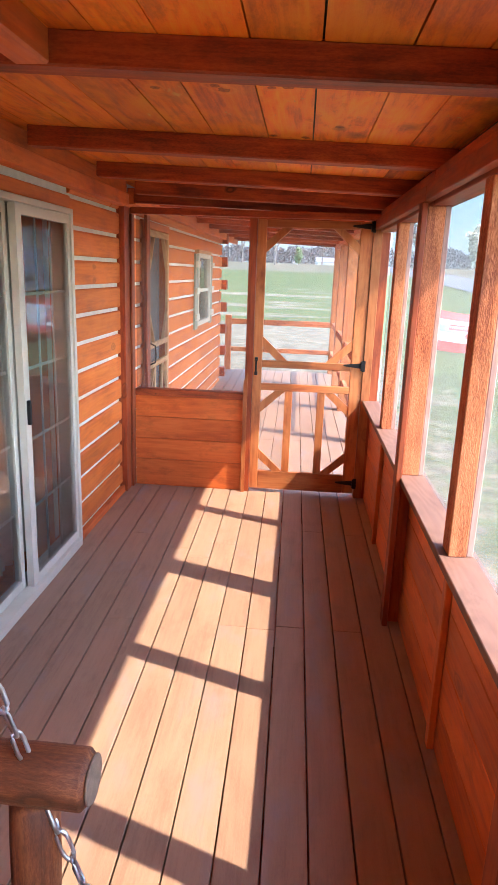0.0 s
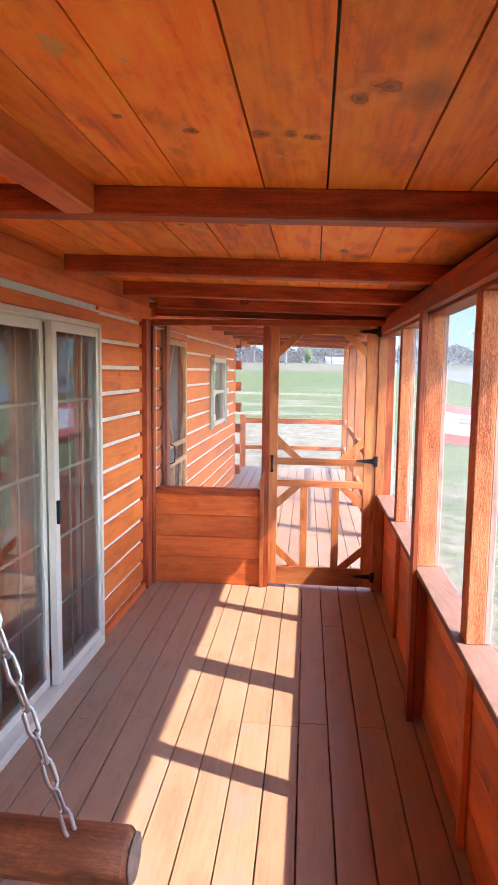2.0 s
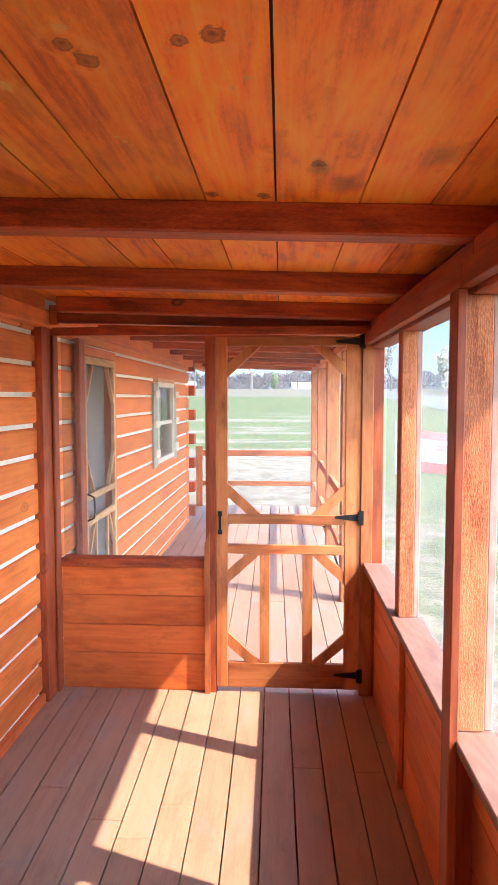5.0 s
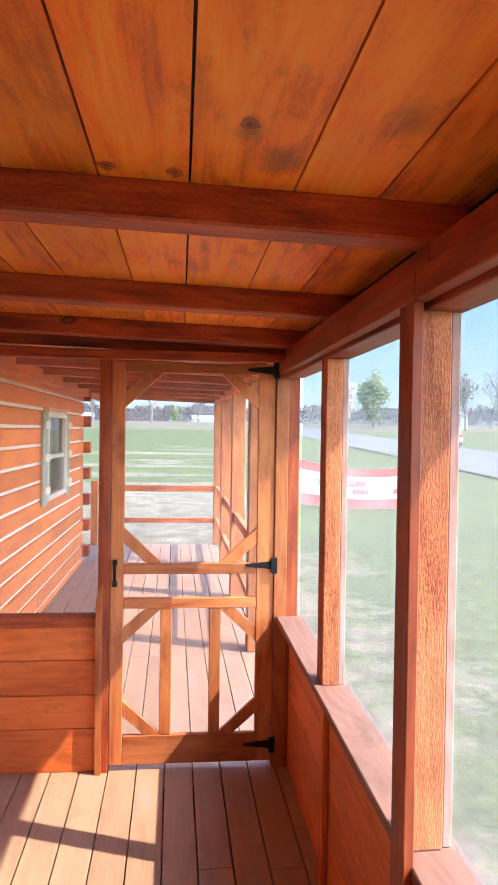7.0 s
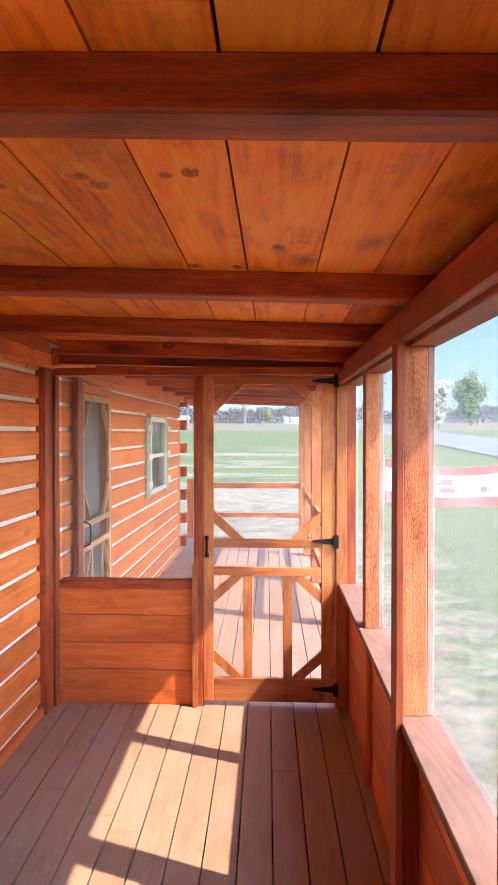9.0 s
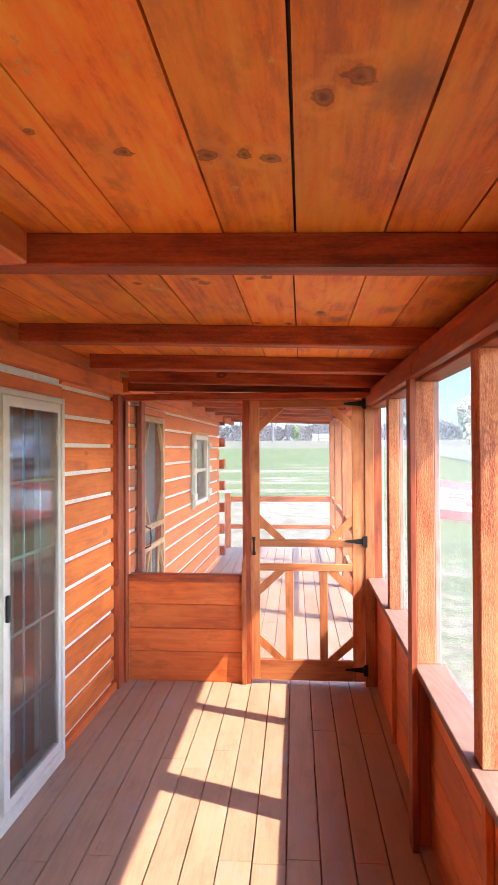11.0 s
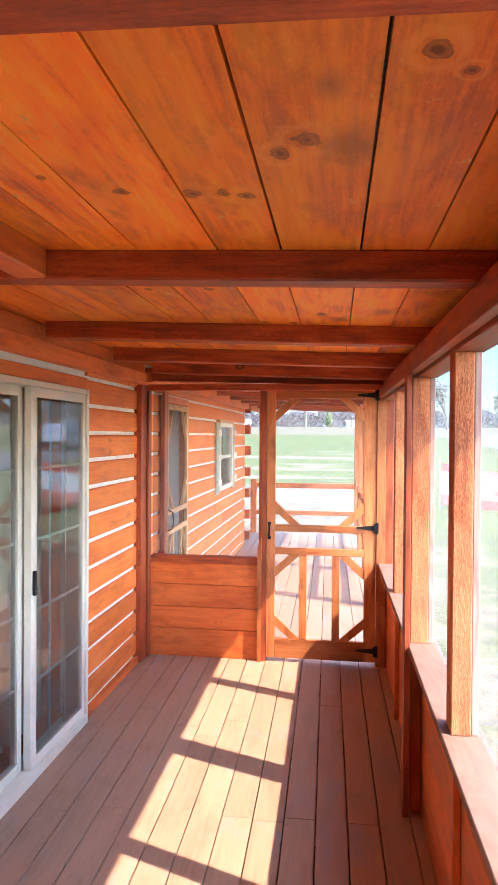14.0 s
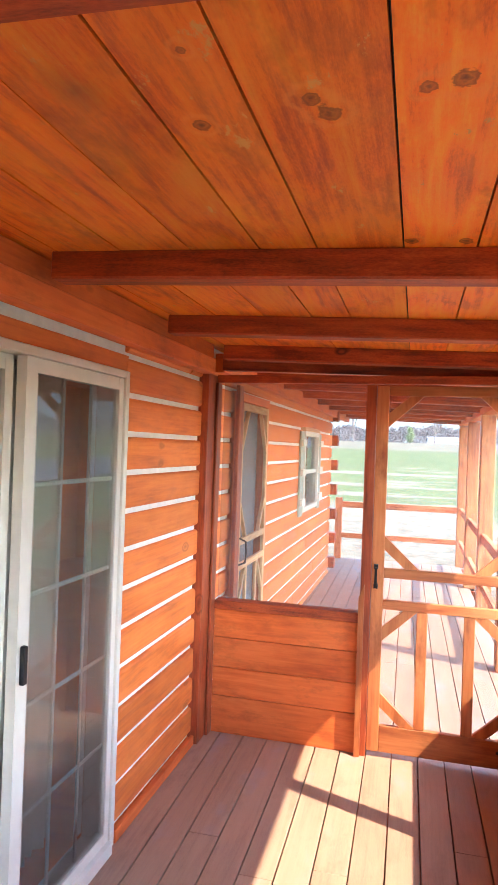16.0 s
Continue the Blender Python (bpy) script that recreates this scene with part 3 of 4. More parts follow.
    put("screen", sheet_mesh("screen", [(l, 0, 0.17), (r, 0, 0.17), (r, 0, 1.97), (l, 0, 1.97)], [(0, 1, 2, 3)]), pose(0, y1 - 0.002, 0), FINE_SCREEN, d).visible_shadow = False
    return d


screen_door()
strip = [(-0.366, 0.0), (-0.337, 0.0), (-0.337, 0.93), (-0.366, 0.86)]
me = sheet_mesh("post_strip", [(x, y, z) for y in (PART_Y - 0.034, PART_Y - 0.016) for x, z in strip], [(0, 1, 2, 3), (7, 6, 5, 4), (0, 4, 5, 1), (1, 5, 6, 2), (2, 6, 7, 3), (3, 7, 4, 0)])
put("post_strip", me, Matrix(), PINE_XZ, wall_north)


# ---- sliding glass door ----
def glass_door():
    x = WALL_X + 0.012
    d = thing("door_1", (WALL_X, 3.2, 0), "white vinyl sliding glass door with muntin grid, closed", "glass door", kind="structure")
    a, b, mid, z0, z1 = 2.44, 3.935, 3.265, 0.02, 1.948
    f = 0.03
    block("frame_jamb", (WALL_X - 0.1, b - f, z0), (x + 0.02, b, z1), VINYL, d)
    block("frame_jamb", (WALL_X - 0.1, a, z0), (x + 0.02, a + f, z1), VINYL, d)
    block("frame_head", (WALL_X - 0.1, a + f, z1 - f), (x + 0.018, b - f, z1), VINYL, d)
    block("frame_sill", (WALL_X - 0.1, a + f, 0.0), (x + 0.03, b - f, 0.05), VINYL, d)
    for name, ya, yb, xx in (("sliding_panel", mid - 0.03, b - f - 0.002, x + 0.008), ("fixed_panel", a + f + 0.002, mid - 0.036, x - 0.035)):
        p = put(name, joined_boxes(name, [corners((xx - 0.035, ya, 0.052), (xx, ya + 0.06, z1 - f - 0.002)), corners((xx - 0.035, yb - 0.04, 0.052), (xx, yb, z1 - f - 0.002)),
                                          corners((xx - 0.034, ya + 0.06, 0.052), (xx - 0.001, yb - 0.04, 0.1)), corners((xx - 0.034, ya + 0.06, z1 - f - 0.05), (xx - 0.001, yb - 0.04, z1 - f - 0.002))]), Matrix(), VINYL, d)
        g0, g1, h0, h1 = ya + 0.06, yb - 0.04, 0.1, z1 - f - 0.05
        put("pane", sheet_mesh("pane", [(xx - 0.012, g0, h0), (xx - 0.012, g1, h0), (xx - 0.012, g1, h1), (xx - 0.012, g0, h1)], [(0, 1, 2, 3)]), Matrix(), GLASS, p)
        for i in (1, 2):
            y = g0 + (g1 - g0) * i / 3
            block("muntin", (xx - 0.024, y - 0.008, h0), (xx - 0.016, y + 0.008, h1), VINYL, p)
        for i in range(1, 5):
            z = h0 + (h1 - h0) * i / 5
            block("muntin", (xx - 0.0235, g0, z - 0.008), (xx - 0.0165, g1, z + 0.008), VINYL, p)
        if name == "sliding_panel":
            put("screen", sheet_mesh("screen", [(xx + 0.004, g0, h0), (xx + 0.004, g1, h0), (xx + 0.004, g1, h1), (xx + 0.004, g0, h1)], [(0, 1, 2, 3)]), Matrix(), DARK_SCREEN, p, "dark grey insect screen")
            block("latch", (xx, ya + 0.015, 0.9), (xx + 0.018, ya + 0.035, 1.02), IRON, p, "black latch handle")
    return d


glass_door()

# ---- room behind the glass ----
def curtain(y0, y1, x, top):
    """A sheer curtain: vertical folds of uneven depth hanging from a rod."""
    c = thing("curtain", (x, (y0 + y1) / 2, 0.03), "sheer beige curtain in vertical folds behind the glass door", "curtain")
    rng = random.Random(12)
    ys, y = [], y0
    while y < y1:
        ys.append(y)
        y += rng.uniform(0.02, 0.045)
    verts = []
    for k, z in enumerate((0.03, 0.6, 1.2, top)):
        for i, y in enumerate(ys):
            verts.append((x + (0.03 - 0.004 * k) * (1 if i % 2 else -1) * (0.6 + 0.4 * math.sin(i * 1.7)), y + 0.004 * math.sin(i + k), z))
    n = len(ys)
    me = sheet_mesh("cloth", verts, [(k * n + i, k * n + i + 1, (k + 1) * n + i + 1, (k + 1) * n + i) for k in range(3) for i in range(n - 1)])
    for p in me.polygons:
        p.use_smooth = True
    put("cloth", me, Matrix(), SHEER, c)
    round_log("rod", (x, y0 - 0.06, top + 0.012), (x, y1 + 0.06, top + 0.012), 0.011, STEEL, c, rough=0, cap=0.003, sides=10)


SHEER = paint("beige_sheer_cloth", (0.5, 0.44, 0.36), 0.9, 0.1, scale=20)
curtain(3.22, 3.9, WALL_X - 0.24, 1.97)

room = tagged(put("wall_inside", joined_boxes("room", [corners((-5.0, -3.0, -0.45), (-4.9, 10.14, 2.5)), corners((-4.9, -3.0, -0.45), (-1.42, -2.9, 2.5)),
    corners((-4.9, 10.04, -0.45), (-1.42, 10.14, 2.5)), corners((-4.9, -2.9, 2.42), (-1.42, 10.04, 2.5)), corners((-4.9, -2.9, -0.1), (-1.42, 10.04, -0.031))]), Matrix(), LOG), "brown timber room behind the glass", "wall", kind="structure")

# gabled roof over the cabin
ridge = [(-5.5, 2.3), (-3.2, 3.7), (-1.25, 2.52), (-1.25, 2.62), (-3.2, 3.82), (-5.5, 2.4)]
me = sheet_mesh("cabin_roof", [(x, y, z) for y in (-3.3, 10.6) for x, z in ridge], [tuple(range(5, -1, -1)), tuple(range(6, 12))] + [(i, (i + 1) % 6, 6 + (i + 1) % 6, 6 + i) for i in range(6)])
tagged(put("roof", me, Matrix(), IRON), "dark gabled roof over the log cabin", "roof", kind="structure")


# ---- ground ----
def ground_z(x, y):
    """The land rises gently away from the house and levels off."""
    d = math.hypot(x, y)
    near = 0.02 * noise.noise((x * 0.3, y * 0.3, 0)) if d < 60 else 0
    return -0.45 + 0.0295 * max(0.0, min(d, 145.0) - 8.0) + near


def steps(lo, hi, near, far):
    out, v = [0.0], 0.0
    while v < max(-lo, hi):
        v += near + far * v
        out.append(v)
    return sorted({-v for v in out if -v >= lo} | {v for v in out if v <= hi} | {lo, hi})


gx, gy = steps(-900, 900, 0.6, 0.12), steps(-900, 900, 0.6, 0.12)
verts = [(x, y, ground_z(x, y)) for y in gy for x in gx]
n = len(gx)
faces = [(j * n + i, j * n + i + 1, (j + 1) * n + i + 1, (j + 1) * n + i) for j in range(len(gy) - 1) for i in range(n - 1)]


def ground_material():
    m, nt, bsdf = material("field_ground")
    link = nt.links.new
    co = nt.nodes.new("ShaderNodeTexCoord").outputs["Object"]
    sep = nt.nodes.new("ShaderNodeSeparateXYZ")
    link(co, sep.inputs[0])

    def noise_at(scale, detail=5.0, stretch=(1, 1, 1)):
        mp = nt.nodes.new("ShaderNodeMapping")
        mp.inputs["Scale"].default_value = stretch
        link(co, mp.inputs["Vector"])
        t = node(nt, "ShaderNodeTexNoise", Scale=scale, Detail=detail, Roughness=0.62)
        link(mp.outputs[0], t.inputs["Vector"])
        return t.outputs[0]

    blade = noise_at(14.0, 6.0)
    big = noise_at(0.35, 4.0)
    grass = ramp(nt, blade, [(0.3, (0.05, 0.07, 0.014)), (0.55, (0.088, 0.11, 0.026)), (0.75, (0.14, 0.142, 0.055))])
    soil = ramp(nt, noise_at(2.6, 8.0), [(0.3, (0.12, 0.095, 0.055)), (0.5, (0.19, 0.155, 0.105)), (0.72, (0.25, 0.21, 0.155))])
    straw = ramp(nt, blade, [(0.3, (0.12, 0.1, 0.06)), (0.7, (0.17, 0.145, 0.095))])
    # bare pale earth beyond the deck, patches in the grass, worn soil beside the house
    X, Y = sep.outputs[0], sep.outputs[1]
    streaks = noise_at(0.22, 6.0, (0.35, 1.9, 1))
    spots = noise_at(0.9, 7.0)
    near_y = math_node(nt, "MULTIPLY", math_node(nt, "SUBTRACT", 25.0, Y), 0.22, True)
    past = math_node(nt, "MULTIPLY", math_node(nt, "SUBTRACT", Y, 9.5), 0.5, True)
    left = math_node(nt, "MULTIPLY", math_node(nt, "SUBTRACT", 3.2, math_node(nt, "MULTIPLY", X, 1.0)), 0.45, True)
    yard = math_node(nt, "MULTIPLY", math_node(nt, "MULTIPLY", near_y, past), left)
    mid_y = math_node(nt, "MULTIPLY", math_node(nt, "SUBTRACT", 52.0, Y), 0.12, True)
    patches = ramp(nt, streaks, [(0.49, (0, 0, 0)), (0.55, (1, 1, 1))])
    patches = math_node(nt, "MULTIPLY", math_node(nt, "MULTIPLY", patches, mid_y), math_node(nt, "MULTIPLY", past, left))
    beside = math_node(nt, "MULTIPLY", math_node(nt, "SUBTRACT", 4.2, X), 0.45, True)
    beside = math_node(nt, "MULTIPLY", beside, math_node(nt, "MULTIPLY", math_node(nt, "SUBTRACT", 16.0, Y), 0.25, True))
    worn = math_node(nt, "MULTIPLY", ramp(nt, spots, [(0.37, (0.25, 0.25, 0.25)), (0.58, (1, 1, 1))]), beside)
    bare = math_node(nt, "MAXIMUM", math_node(nt, "MAXIMUM", math_node(nt, "MULTIPLY", yard, 0.95), patches), math_node(nt, "MULTIPLY", worn, 0.85))
    ragged = ramp(nt, math_node(nt, "ADD", bare, math_node(nt, "MULTIPLY", math_node(nt, "SUBTRACT", noise_at(3.0, 6.0), 0.5), 0.9)), [(0.42, (0, 0, 0)), (0.72, (1, 1, 1))])
    col = mixed(nt, ragged, grass, soil)
    far = math_node(nt, "MULTIPLY", math_node(nt, "SUBTRACT", Y, 82.0), 0.2, True)
    col = mixed(nt, far, col, straw)
    tint = ramp(nt, big, [(0.3, (0.85, 0.85, 0.85)), (0.7, (1.1, 1.1, 1.05))])
    col = mixed(nt, 1.0, col, tint, "MULTIPLY")
    tufts = ramp(nt, noise_at(5.5, 7.0), [(0.32, (0.6, 0.6, 0.6)), (0.68, (1.3, 1.3, 1.2))])
    col = mixed(nt, 1.0, col, tufts, "MULTIPLY")
    link(col, bsdf.inputs["Base Color"])
    bsdf.inputs["Roughness"].default_value = 0.95
    b = node(nt, "ShaderNodeBump", Strength=0.7, Distance=0.05)
    link(blade, b.inputs["Height"])
    link(b.outputs[0], bsdf.inputs["Normal"])
    return m


gm = sheet_mesh("ground", verts, faces)
for p in gm.polygons:
    p.use_smooth = True
tagged(put("ground", gm, Matrix(), ground_material()), "green field with bare pale earth in patches", "ground", kind="structure")

# ---- deck railing and posts ----


def porch_post(x, y):
    p = block("porch_post", (x, y, 0), (x + 0.14, y + 0.14, 2.06), DOORWOOD, bevel=0.008)
    return tagged(p, "square stained wooden post holding the porch roof", "post", "deck posts")


def side_x(y):
    return 0.53 - 0.017 * (y - 6.8)


for y in (6.8, 8.4, 10.0, 11.52):
    porch_post(side_x(y), y)
plate = tagged(timber("trim", (side_x(5.2) + 0.05, 5.2, 2.09), (side_x(11.7) + 0.05, 11.7, 2.1), 0.1, 0.07, PINE), "stained plate along the top of the deck posts", "trim", kind="structure")


def rail_run(a, b, label, post=False):
    r = thing("deck_railing", ((a[0] + b[0]) / 2, (a[1] + b[1]) / 2, 0), label, "railing")
    for z, h in ((0.825, 0.09), (0.355, 0.075)):
        timber("rail", (*a, z), (*b, z), 0.045, h, ROUGH, r)
    if post:
        block("post", (a[0] - 0.05, a[1] - 0.05, 0), (a[0] + 0.05, a[1] + 0.05, 0.93), ROUGH, r)
    return r


rail_run((-1.28, 11.56), (side_x(11.5), 11.56), "stained two-rail railing across the end of the deck", True)
rail_run((side_x(6.9) + 0.05, 6.9), (side_x(11.5) + 0.05, 11.5), "stained two-rail railing along the side of the deck")


# ---- road and lawn edge ----
def asphalt():
    m, nt, bsdf = material("asphalt")
    co = nt.nodes.new("ShaderNodeTexCoord").outputs["Object"]
    a = node(nt, "ShaderNodeTexNoise", Scale=30.0, Detail=5.0)
    b = node(nt, "ShaderNodeTexNoise", Scale=0.3, Detail=3.0)
    nt.links.new(co, a.inputs["Vector"])
    nt.links.new(co, b.inputs["Vector"])
    col = mixed(nt, 0.4, ramp(nt, a.outputs[0], [(0.3, (0.09, 0.09, 0.095)), (0.7, (0.15, 0.15, 0.15))]), ramp(nt, b.outputs[0], [(0.3, (0.11, 0.11, 0.115)), (0.7, (0.17, 0.17, 0.17))]))
    nt.links.new(col, bsdf.inputs["Base Color"])
    bsdf.inputs["Roughness"].default_value = 0.85
    return m


ys = [-200 + 4 * i for i in range(110)]
rows_x = (11.0, 12.8, 14.6, 16.4, 18.2)
verts = [(x, y, max(ground_z(x, y), ground_z(x + 0.3, y)) + 0.07) for y in ys for x in rows_x]
faces = [(5 * j + i, 5 * j + i + 1, 5 * j + i + 6, 5 * j + i + 5) for j in range(len(ys) - 1) for i in range(4)]
tagged(put("road", sheet_mesh("road", verts, faces), Matrix(), asphalt()), "worn grey asphalt country road", "road", kind="structure")


# ---- far side of the log wall: screen door and window ----
TAN = wood("light_pine", (0.42, 0.2, 0.08), (0.55, 0.29, 0.13), (0.66, 0.4, 0.2), knots=0.2)
GREY = paint("grey_door_paint", (0.24, 0.25, 0.25), 0.5, 0.08)


def cabin_door():
    d = thing("cabin_screen_door", (WALL_X, 6.08, 0.02), "closed light wooden screen door in front of a grey door", "door")
    a, b, z0, z1 = 5.7, 6.46, 0.03, 1.955
    x0, x1 = WALL_X - 0.005, WALL_X + 0.022
    w = 0.04
    block("stile", (x0, a, z0), (x1, a + w, z1), TAN, d)
    block("stile", (x0, b - w, z0), (x1, b, z1), TAN, d)
    for p, q in ((z0, 0.16), (0.815, 0.86), (0.985, 1.03), (z1 - 0.05, z1)):
        block("rail", (x0 + 0.001, a + w, p), (x1 - 0.001, b - w, q), TAN, d)
    l, r = a + w, b - w
    for y in (l + 0.19, r - 0.21):
        block("bar", (x0 + 0.003, y, 0.161), (x1 - 0.003, y + 0.03, 0.814), TAN, d)
    xm = (x0 + x1) / 2
    for (ya, za), (yb, zb) in (((l, 1.64), (l + 0.16, 1.9)), ((r, 1.64), (r - 0.16, 1.9)), ((l, 1.27), (l + 0.16, 1.03)), ((r, 1.27), (r - 0.16, 1.03)), ((l, 0.57), (l + 0.16, 0.81)), ((r, 0.57), (r - 0.16, 0.81))):
        timber("brace", (xm, ya, za), (xm, yb, zb), 0.02, 0.028, TAN, d, up=(1, 0, 0))
    put("screen", sheet_mesh("screen", [(x0, l, 0.1), (x0, r, 0.1), (x0, r, 1.93), (x0, l, 1.93)], [(0, 1, 2, 3)]), pose(-0.002, 0, 0), DARK_SCREEN, d)
    pts = [(x1 + 0.0, a + 0.02, 0.86), (x1 + 0.045, a + 0.02, 0.88), (x1 + 0.05, a + 0.02, 0.95), (x1 + 0.045, a + 0.02, 1.02), (x1, a + 0.02, 1.04)]
    put("handle", tube_mesh("handle", pts, 0.007), Matrix(), IRON, d, "curved black pull handle")
    inner = put("grey_door", box_mesh(0.04, 0.8, 1.94), pose(WALL_X - 0.09, 6.08, 1.0), GREY)
    tagged(inner, "plain grey entry door behind the screen door", "door")
    c = thing("door_2", (WALL_X, 6.08, 0), "stained wooden casing round the entry door", "door frame", kind="structure")
    block("jamb", (WALL_X - 0.14, 5.56, 0), (WALL_X + 0.03, 5.69, 2.02), PINE, c)
    block("jamb", (WALL_X - 0.14, 6.465, 0), (WALL_X + 0.012, 6.52, 2.02), PINE, c)
    block("head", (WALL_X - 0.14, 5.69, 1.962), (WALL_X + 0.024, 6.465, 2.02), PINE, c)
    block("cover_board", (WALL_X + 0.03, 5.5, 0), (WALL_X + 0.055, 5.6, 2.05), BEAM, c)


def tube_mesh(name, pts, r, sides=8, closed=False):
    """A bent round bar through points."""
    pts = [Vector(p) for p in pts]
    n = len(pts)
    verts, faces = [], []
    for i, p in enumerate(pts):
        a = pts[(i - 1) % n] if closed or i else p
        b = pts[(i + 1) % n] if closed or i < n - 1 else p
        t = (b - a).normalized()
        u = t.orthogonal() if abs(t.z) > 0.98 else t.cross(Vector((0, 0, 1)))
        u.normalize()
        v = t.cross(u)
        verts += [p + r * (math.cos(2 * math.pi * s / sides) * u + math.sin(2 * math.pi * s / sides) * v) for s in range(sides)]
    for i in range(n if closed else n - 1):
        j = (i + 1) % n
        faces += [(i * sides + s, i * sides + (s + 1) % sides, j * sides + (s + 1) % sides, j * sides + s) for s in range(sides)]
    if not closed:
        faces += [tuple(range(sides - 1, -1, -1)), tuple((n - 1) * sides + s for s in range(sides))]
    me = sheet_mesh(name, verts, faces)
    for p in me.polygons:
        p.use_smooth = True
    return me


cabin_door()


def cabin_window():
    a, b, z0, z1 = 8.1, 9.0, 1.0, 1.84
    w = thing("window_1", (WALL_X, 8.55, 1.0), "white double-hung window with its lower screen in the log wall", "window", kind="structure")
    block("frame", (WALL_X - 0.1, a, z0), (WALL_X + 0.03, a + 0.035, z1), VINYL, w)
    block("frame", (WALL_X - 0.1, b - 0.035, z0), (WALL_X + 0.03, b, z1), VINYL, w)
    block("frame", (WALL_X - 0.1, a + 0.035, z0), (WALL_X + 0.028, b - 0.035, z0 + 0.05), VINYL, w)
    block("frame", (WALL_X - 0.1, a + 0.035, z1 - 0.05), (WALL_X + 0.028, b - 0.035, z1), VINYL, w)
    block("meeting_rail", (WALL_X - 0.05, a + 0.035, 1.39), (WALL_X + 0.01, b - 0.035, 1.43), VINYL, w)
    block("casing", (WALL_X - 0.02, a - 0.03, z1 + 0.001), (WALL_X + 0.034, b + 0.03, z1 + 0.04), TAN, w)
    for p, q, x in ((z0 + 0.05, 1.39, -0.03), (1.43, z1 - 0.05, -0.01)):
        put("pane", sheet_mesh("pane", [(0, a + 0.035, p), (0, b - 0.035, p), (0, b - 0.035, q), (0, a + 0.035, q)], [(0, 1, 2, 3)]), pose(WALL_X + x, 0, 0), GLASS, w)
    put("screen", sheet_mesh("screen", [(0, a + 0.035, z0 + 0.05), (0, b - 0.035, z0 + 0.05), (0, b - 0.035, 1.39), (0, a + 0.035, 1.39)], [(0, 1, 2, 3)]), pose(WALL_X + 0.005, 0, 0), DARK_SCREEN, w)
    for y in (7.9, 9.02):
        s = thing("shutter", (WALL_X, y + 0.09, 0.96), "open board shutter of sage green with pale battens beside the window", "shutter", "window shutters")
        for i in range(3):
            block("board", (WALL_X + 0.002, y + 0.061 * i, 0.97), (WALL_X + 0.024, y + 0.061 * i + 0.058, 1.83), SHUTTER, s)
        for z in (1.08, 1.38, 1.68):
            block("batten", (WALL_X + 0.025, y - 0.005, z), (WALL_X + 0.05, y + 0.188, z + 0.07), PALE, s, "pale cream batten")


PALE = paint("cream_paint", (0.6, 0.58, 0.48), 0.55, 0.1)
cabin_window()


# ---- porch swing ----
def log_swing():
    s = thing("porch_swing", (-0.5, 0.45, 0.4), "peeled log porch swing hung on galvanised chains", "porch swing")
    for y, seed in ((1.21, 1), (-0.35, 5)):
        arm = round_log("arm", (-0.88, y, 0.8), (-0.235, y, 0.795), 0.052, BARK, s, seed=seed)
        round_log("log_end", (-0.236, y, 0.795), (-0.231, y, 0.795), 0.043, ENDGRAIN, arm, "pale grey sawn end", rough=0, cap=0.002)
        round_log("arm_post", (-0.347, y, 0.5), (-0.342, y, 0.752), 0.043, BARK, s, seed=seed + 1)
        round_log("side_rail", (-0.84, y, 0.47), (-0.215, y, 0.47), 0.045, BARK, s, seed=seed + 2)
        round_log("back_post", (-0.78, y, 0.42), (-0.9, y, 1.08), 0.04, BARK, s, seed=seed + 3)
    for x, z in ((-0.24, 0.455), (-0.8, 0.455)):
        round_log("seat_rail", (x, -0.3, z), (x, 1.16, z), 0.035, BARK, s, seed=9)
    for i in range(6):
        x = -0.27 - 0.095 * i
        block("seat_slat", (x - 0.085, -0.3, 0.492), (x, 1.16, 0.514), BARK, s)
    for z in (0.62, 0.78, 0.94, 1.05):
        block("back_slat", (-0.83 - (z - 0.5) * 0.16, -0.31, z), (-0.805 - (z - 0.5) * 0.16, 1.17, z + 0.09), BARK, s)
    link = tube_mesh("chain_link", [(0.0095 * math.sin(t), 0, 0.022 * math.cos(t) + (0.01 if math.cos(t) > 0 else -0.01)) for t in [2 * math.pi * i / 12 for i in range(12)]], 0.004, 6, True)
    for y, y2 in ((1.195, 0.99), (-0.335, -0.13)):
        hang = Vector((-0.645, y2, under_roof(-0.64) - 0.08))
        runs = ((Vector((-0.345, y, 0.84)), hang), (Vector((-0.8, y, 0.84)), hang), (Vector((-0.228, y, 0.52)), Vector((-0.315, y, 0.75))))
        for a, b in runs:
            n = int((b - a).length / 0.053)
            q = (b - a).to_track_quat("Z", "X").to_matrix().to_4x4()
            for i in range(n):
                m = Matrix.Translation(a + (b - a) * (i + 0.5) / n) @ q @ pose(0, 0, 0, 0, 0, 90 * (i % 2) + 20)
                put("chain_link", link, m, STEEL, s, "galvanised chain link" if i == 0 else "")
    return s


log_swing()


# ---- things outside ----
RED = paint("red_vinyl", (0.62, 0.1, 0.09), 0.45, 0.08)
CLOTH = paint("white_vinyl_cloth", (0.72, 0.74, 0.76), 0.5, 0.08)
GREYCLOTH = paint("grey_vinyl_cloth", (0.4, 0.42, 0.45), 0.5, 0.08)


